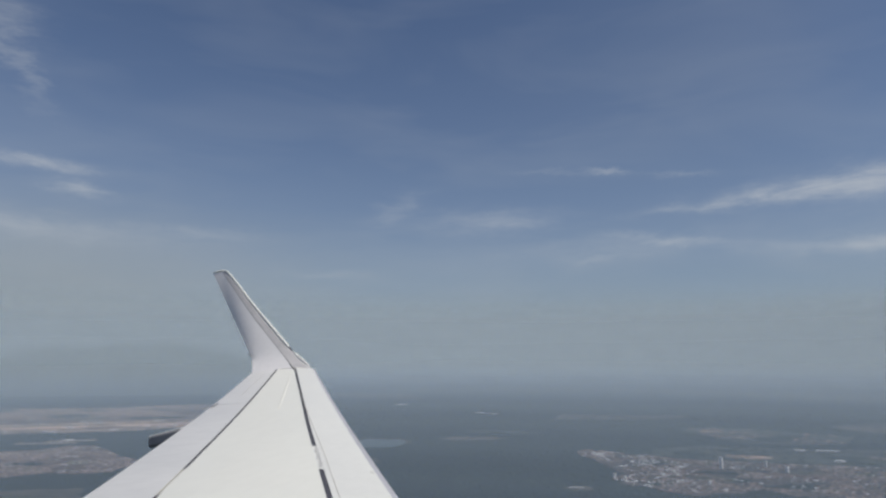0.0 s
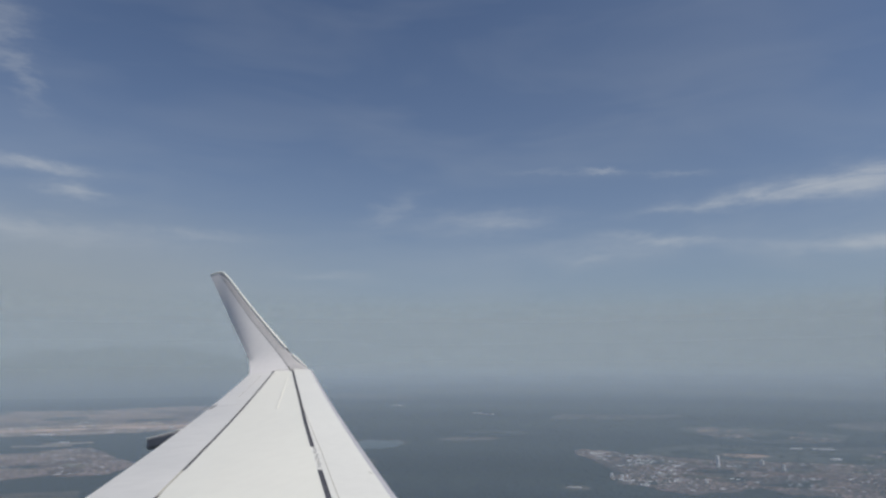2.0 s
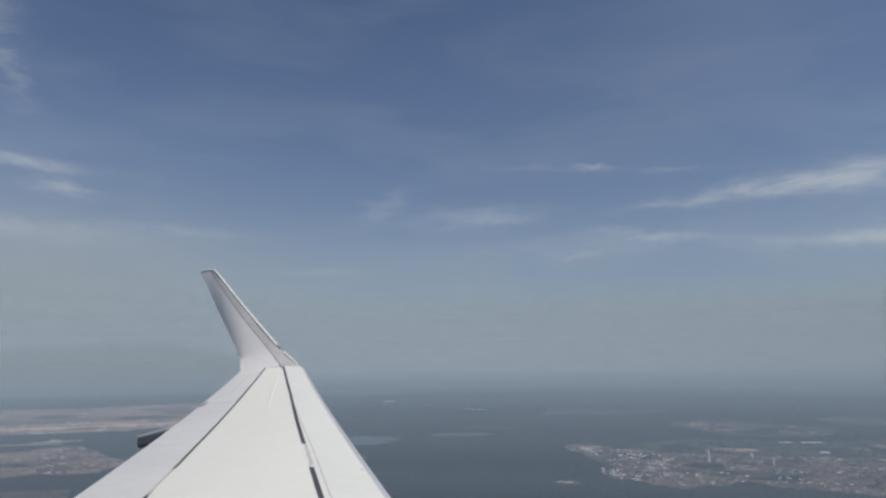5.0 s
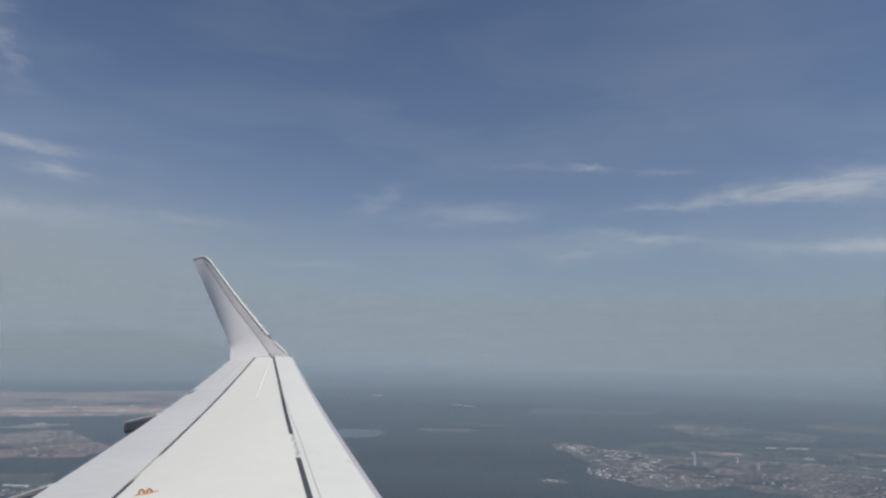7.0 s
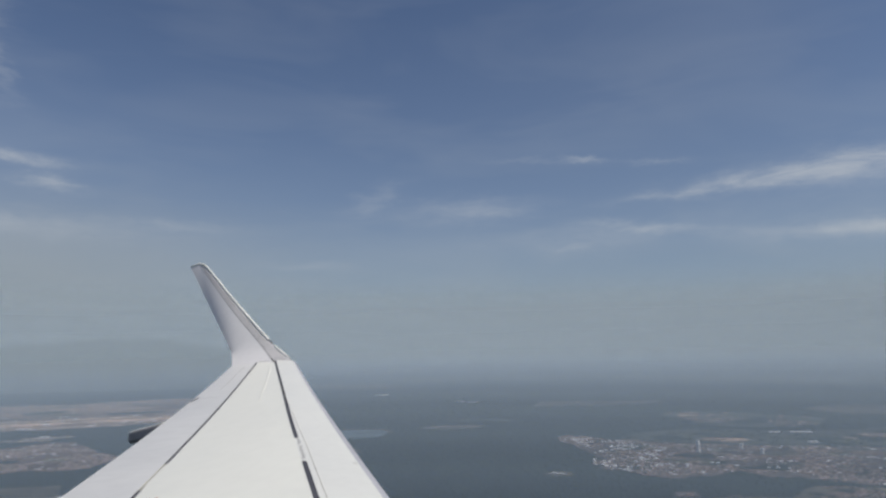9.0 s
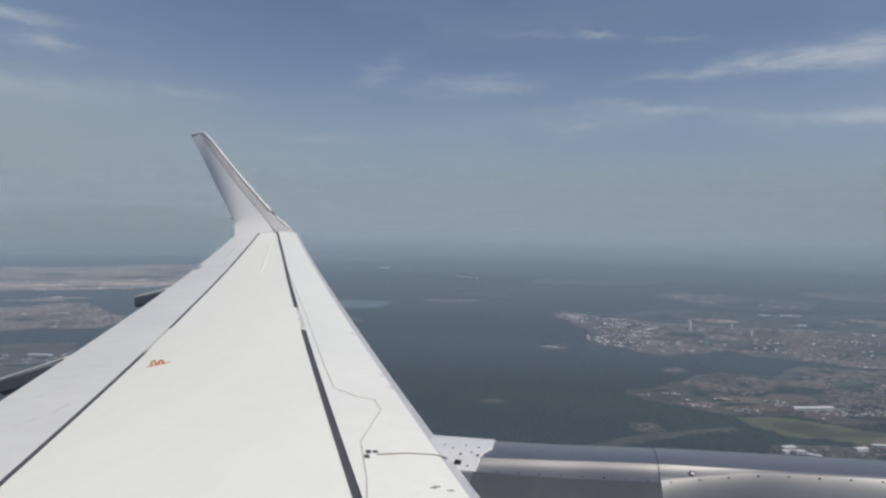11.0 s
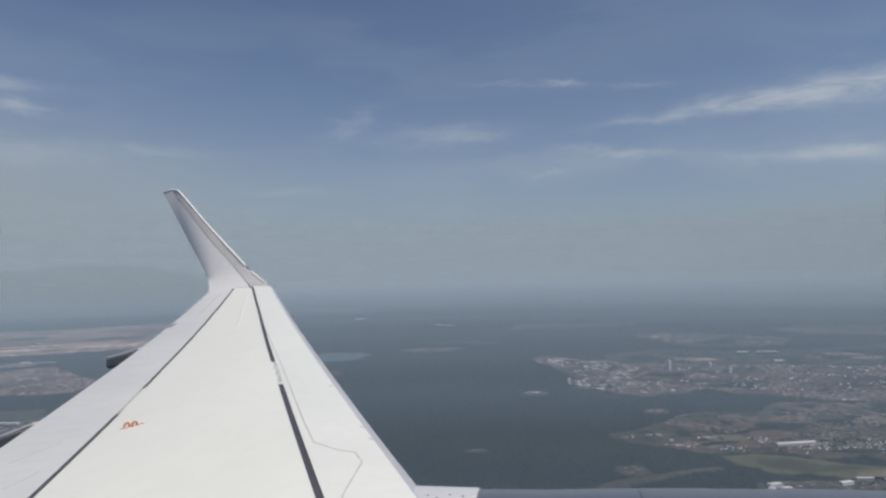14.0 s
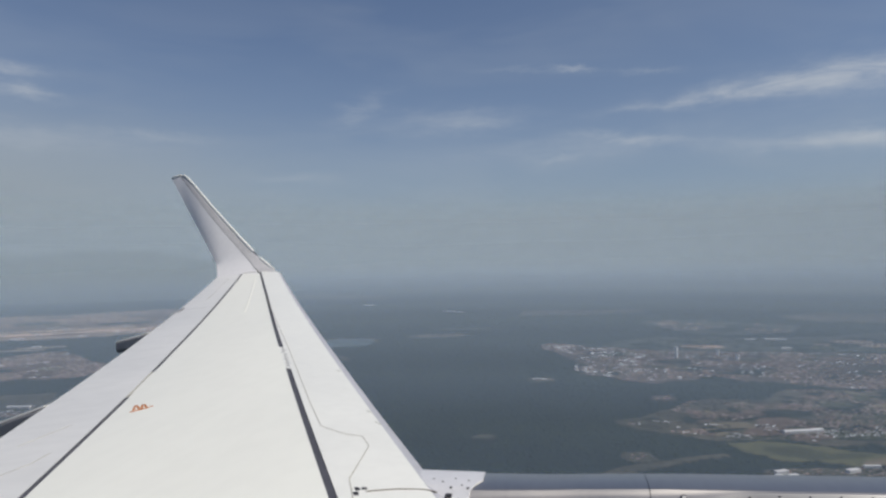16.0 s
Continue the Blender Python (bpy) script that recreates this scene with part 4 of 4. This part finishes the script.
def trees(name, poly, count, size, seed, label, dense, cell=45.0):
    rng = random.Random(seed)
    xs, ys = [p[0] for p in poly], [p[1] for p in poly]
    base = [Vector((math.cos(a) * math.cos(b), math.sin(a) * math.cos(b), math.sin(b))) for b in (-0.5, 0.45) for a in spaced(0, 5 * math.pi * 2 / 6, 6)]
    verts, faces, made, tries = [], [], 0, 0
    while made < count and tries < count * 40:
        tries += 1
        x, y = rng.uniform(min(xs), max(xs)), rng.uniform(min(ys), max(ys))
        if not inside((x, y), poly) or noise.noise(Vector((x / cell, y / cell, seed))) < dense:
            continue
        r, b = rng.uniform(*size), len(verts)
        for q in base:
            k = r * rng.uniform(0.7, 1.2)
            verts.append((x + q.x * k, y + q.y * k, 0.3 + r * 0.2 + q.z * k * 0.45))
        verts.append((x, y, 0.3 + r * 0.7))
        for i in range(6):
            j = (i + 1) % 6
            faces.extend([(b + i, b + j, b + 6 + j, b + 6 + i), (b + 6 + i, b + 6 + j, b + 12)])
        faces.append(tuple(b + 5 - i for i in range(6)))
        made += 1
    ob = tagged(new(name, mesh_of(name, verts, faces, LEAF)), label, "trees", kind="stuff")
    return ob


trees("field_trees", FIELDS, 4200, (0.25, 0.6), 41, "dark hedges and groves among the fields", 0.06, 28.0)
trees("town_trees", TOWN, 2600, (0.25, 0.7), 42, "dark trees between the town houses", -0.05)
trees("green_trees", GREENS, 500, (0.4, 1.0), 43, "dark groves on the green fields", 0.0)
trees("suburb_trees", SUBURB, 900, (0.4, 1.0), 45, "dark trees between the suburb houses", 0.0)
trees("park_trees", PARKLAND, 1500, (0.4, 1.1), 44, "dark woods behind the town", -0.1)
trees("hamlet_trees", HAMLET, 160, (0.3, 0.7), 46, "dark trees round the white blocks", -0.2)


def forest(name, y0, y1, count, size, tall, seed, label):
    """Canopy of the wooded plain: uneven crowns everywhere but in the clearings."""
    rng = np.random.default_rng(seed)
    y = np.sqrt(rng.uniform(y0 ** 2, y1 ** 2, count))
    x = y * np.tan(np.radians(rng.uniform(-48, 29, count)))
    free = np.ones(count, bool)
    for ring in CLEARED:
        hit = np.zeros(count, bool)
        for (xa, ya), (xb, yb) in zip(ring, ring[1:] + ring[:1]):
            if ya != yb:
                hit ^= ((ya > y) != (yb > y)) & (x < (xb - xa) * (y - ya) / (yb - ya) + xa)
        free &= ~hit
    x, y = x[free], y[free]
    n = len(x)
    r = rng.uniform(*size, n)
    turn = np.arange(6) * math.pi / 3
    verts = np.zeros((n, 13, 3))
    for k, (out, up) in enumerate(((1.0, 0.15), (0.72, 0.75))):
        q = r[:, None] * out * rng.uniform(0.75, 1.2, (n, 6))
        a = turn[None, :] + rng.uniform(0, 1, (n, 1))
        verts[:, 6 * k:6 * k + 6, 0] = x[:, None] + q * np.cos(a)
        verts[:, 6 * k:6 * k + 6, 1] = y[:, None] + q * np.sin(a)
        verts[:, 6 * k:6 * k + 6, 2] = up * tall * rng.uniform(0.7, 1.1, (n, 6)) if k else 0.01
    verts[:, 12] = np.stack([x, y, tall * rng.uniform(0.85, 1.2, n)], 1)
    faces = []
    for b in range(0, 13 * n, 13):
        for i in range(6):
            j = (i + 1) % 6
            faces += [(b + i, b + j, b + 6 + j, b + 6 + i), (b + 6 + i, b + 6 + j, b + 12)]
    me = bpy.data.meshes.new(name)
    me.from_pydata(verts.reshape(-1, 3).tolist(), [], faces)
    me.materials.append(LEAF)
    me.shade_smooth()
    return tagged(new(name, me), label, "forest", kind="stuff")


forest("forest", 300, 600, 22000, (1.0, 2.2), 0.36, 61, "dark green dense forest canopy in haze")
forest("forest", 600, 1000, 11000, (2.4, 4.8), 0.5, 62, "dark green forest round the town")
forest("forest", 1000, 1600, 5000, (6.0, 11.0), 1.2, 63, "far dark forest under haze")


# ---- single buildings that stand out ----
def building(name, x, y, w, d, h, turn, label, storeys, bays, roof=0.0, group=""):
    b = thing(name, (x, y, 0.3), label, "building", group)
    b.rotation_euler = (0, 0, turn)
    v, f = loft([[(-w / 2, -d / 2, z), (w / 2, -d / 2, z), (w / 2, d / 2, z), (-w / 2, d / 2, z)] for z in (-0.6, h)])
    part("wall", v, f, BRIGHT, b)
    if roof:
        v, f = loft([[(k, -d / 2 - 0.1, h + 0.01), (k, 0, h + roof), (k, d / 2 + 0.1, h + 0.01)] for k in (-w / 2 - 0.1, w / 2 + 0.1)])
    else:
        v, f = loft([[(-w / 2 - 0.1, -d / 2 - 0.1, z), (w / 2 + 0.1, -d / 2 - 0.1, z), (w / 2 + 0.1, d / 2 + 0.1, z), (-w / 2 - 0.1, d / 2 + 0.1, z)] for z in (h + 0.01, h + 0.25)])
    part("roof", v, f, BRIGHT, b)
    hh, ww = h / storeys, w / bays
    pane = mesh_of("window", *loft([[(-ww * 0.2, q, -hh * 0.14), (ww * 0.2, q, -hh * 0.14), (ww * 0.2, q, hh * 0.14), (-ww * 0.2, q, hh * 0.14)] for q in (-0.05, 0.05)]), GLAZE)
    for s in range(storeys):
        for k in range(bays):
            o = new("window", pane)
            o.parent = b
            o.location = (-w / 2 + ww * (k + 0.5), -d / 2, hh * (s + 0.5))
    return b


building("tower_block", 107, 753, 3.0, 2.4, 11.5, 0.85, "tall white tower block above the town", 8, 3)
building("tower_block", 165, 745, 2.6, 2.4, 5.5, 0.7, "white tower block in the town", 4, 2, group="town towers")
building("tower_block", 153, 780, 2.4, 2.2, 5.0, 0.8, "white tower block in the town", 4, 2, group="town towers")
building("tower_block", 4, 676, 2.2, 2.0, 4.0, 0.6, "white block at the edge of the forest", 3, 2, group="edge blocks")
building("tower_block", 13, 671, 1.8, 1.8, 3.4, 0.7, "white block at the edge of the forest", 3, 2, group="edge blocks")
building("tower_block", 84, 663, 2.2, 2.0, 3.0, 0.5, "white block at the edge of the forest", 3, 2, group="edge blocks")
building("warehouse", -420, 470, 18.0, 3.6, 1.2, 0.15, "long pale shed among the green fields", 1, 8, 0.4)
building("warehouse", 136, 452, 25.0, 4.2, 1.3, 0.30, "long white warehouse with a low gable roof", 1, 12, 0.6)
for x, y, w, d, h, t in ((100, 366, 6.5, 3.0, 1.6, 0.5), (104, 361, 5.0, 2.4, 1.4, 0.3), (109, 357, 6.0, 2.2, 1.2, -0.4), (97, 360, 3.6, 2.4, 1.3, 0.9), (135, 373, 7.0, 2.6, 1.4, 0.5), (147, 382, 8.0, 1.8, 1.0, 0.1), (158, 381, 4.0, 1.8, 1.0, 0.1)):
    building("hall", x, y, w, d, h, t, "white low hall with flat roof beside the wood", 2, 4, group="white halls by the wood")
for x, y, w, t in ((-463, 1572, 38, 0.1), (-244, 1378, 26, -0.1), (-216, 1358, 26, -0.1), (247, 915, 30, 0.0), (218, 914, 15, 0.0), (236, 831, 12, 0.1), (-800, 892, 26, 0.1), (-700, 815, 14, 0.35)):
    building("logistics_hall", x, y, w * 0.8, 6.0, 1.1, t, "long pale logistics hall far off in the haze", 1, 6, group="far pale halls")

# ---- far hills ----
for name, x0, x1, y0, hgt, seed in (("hill_range", -2300, -950, 2000, 228, 3), ("hill_range", -2600, 200, 4000, 45, 8)):
    rows = []
    for i in range(60):
        t = i / 59
        x = x0 + (x1 - x0) * t
        peak = hgt * (0.65 + 0.16 * noise.fractal(Vector((t * 5, seed, 0)), 1.0, 2.0, 4)) * math.sin(math.pi * min(1, max(0, t))) ** 0.5
        y = y0 - 600 * (0.5 - t) * (1 if hgt > 100 else 0)
        rows.append([(x, y - 350, -0.3), (x, y - 150, max(0.3, peak * 0.55)), (x, y, max(0.4, peak)), (x, y + 250, -0.3)])
    v, f = loft(rows, closed=False, caps=False)
    tagged(new(name, mesh_of(name, v, f, HILL, True)), "far blue hills in haze", "hills", kind="structure")

# ---- haze over the ground, imitated by tinted sheets that lean away from the eye ----
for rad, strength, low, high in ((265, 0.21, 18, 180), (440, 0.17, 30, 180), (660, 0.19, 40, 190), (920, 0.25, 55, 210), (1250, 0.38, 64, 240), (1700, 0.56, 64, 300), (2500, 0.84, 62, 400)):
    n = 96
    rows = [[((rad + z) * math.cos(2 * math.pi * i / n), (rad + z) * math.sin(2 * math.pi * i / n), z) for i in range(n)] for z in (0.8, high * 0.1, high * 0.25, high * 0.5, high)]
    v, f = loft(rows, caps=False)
    tagged(new("haze_sheet", mesh_of("haze_sheet", v, f, haze_material("haze", strength, low, high), True)), "tinted see-through sheet standing in for summer haze", "haze", kind="structure")
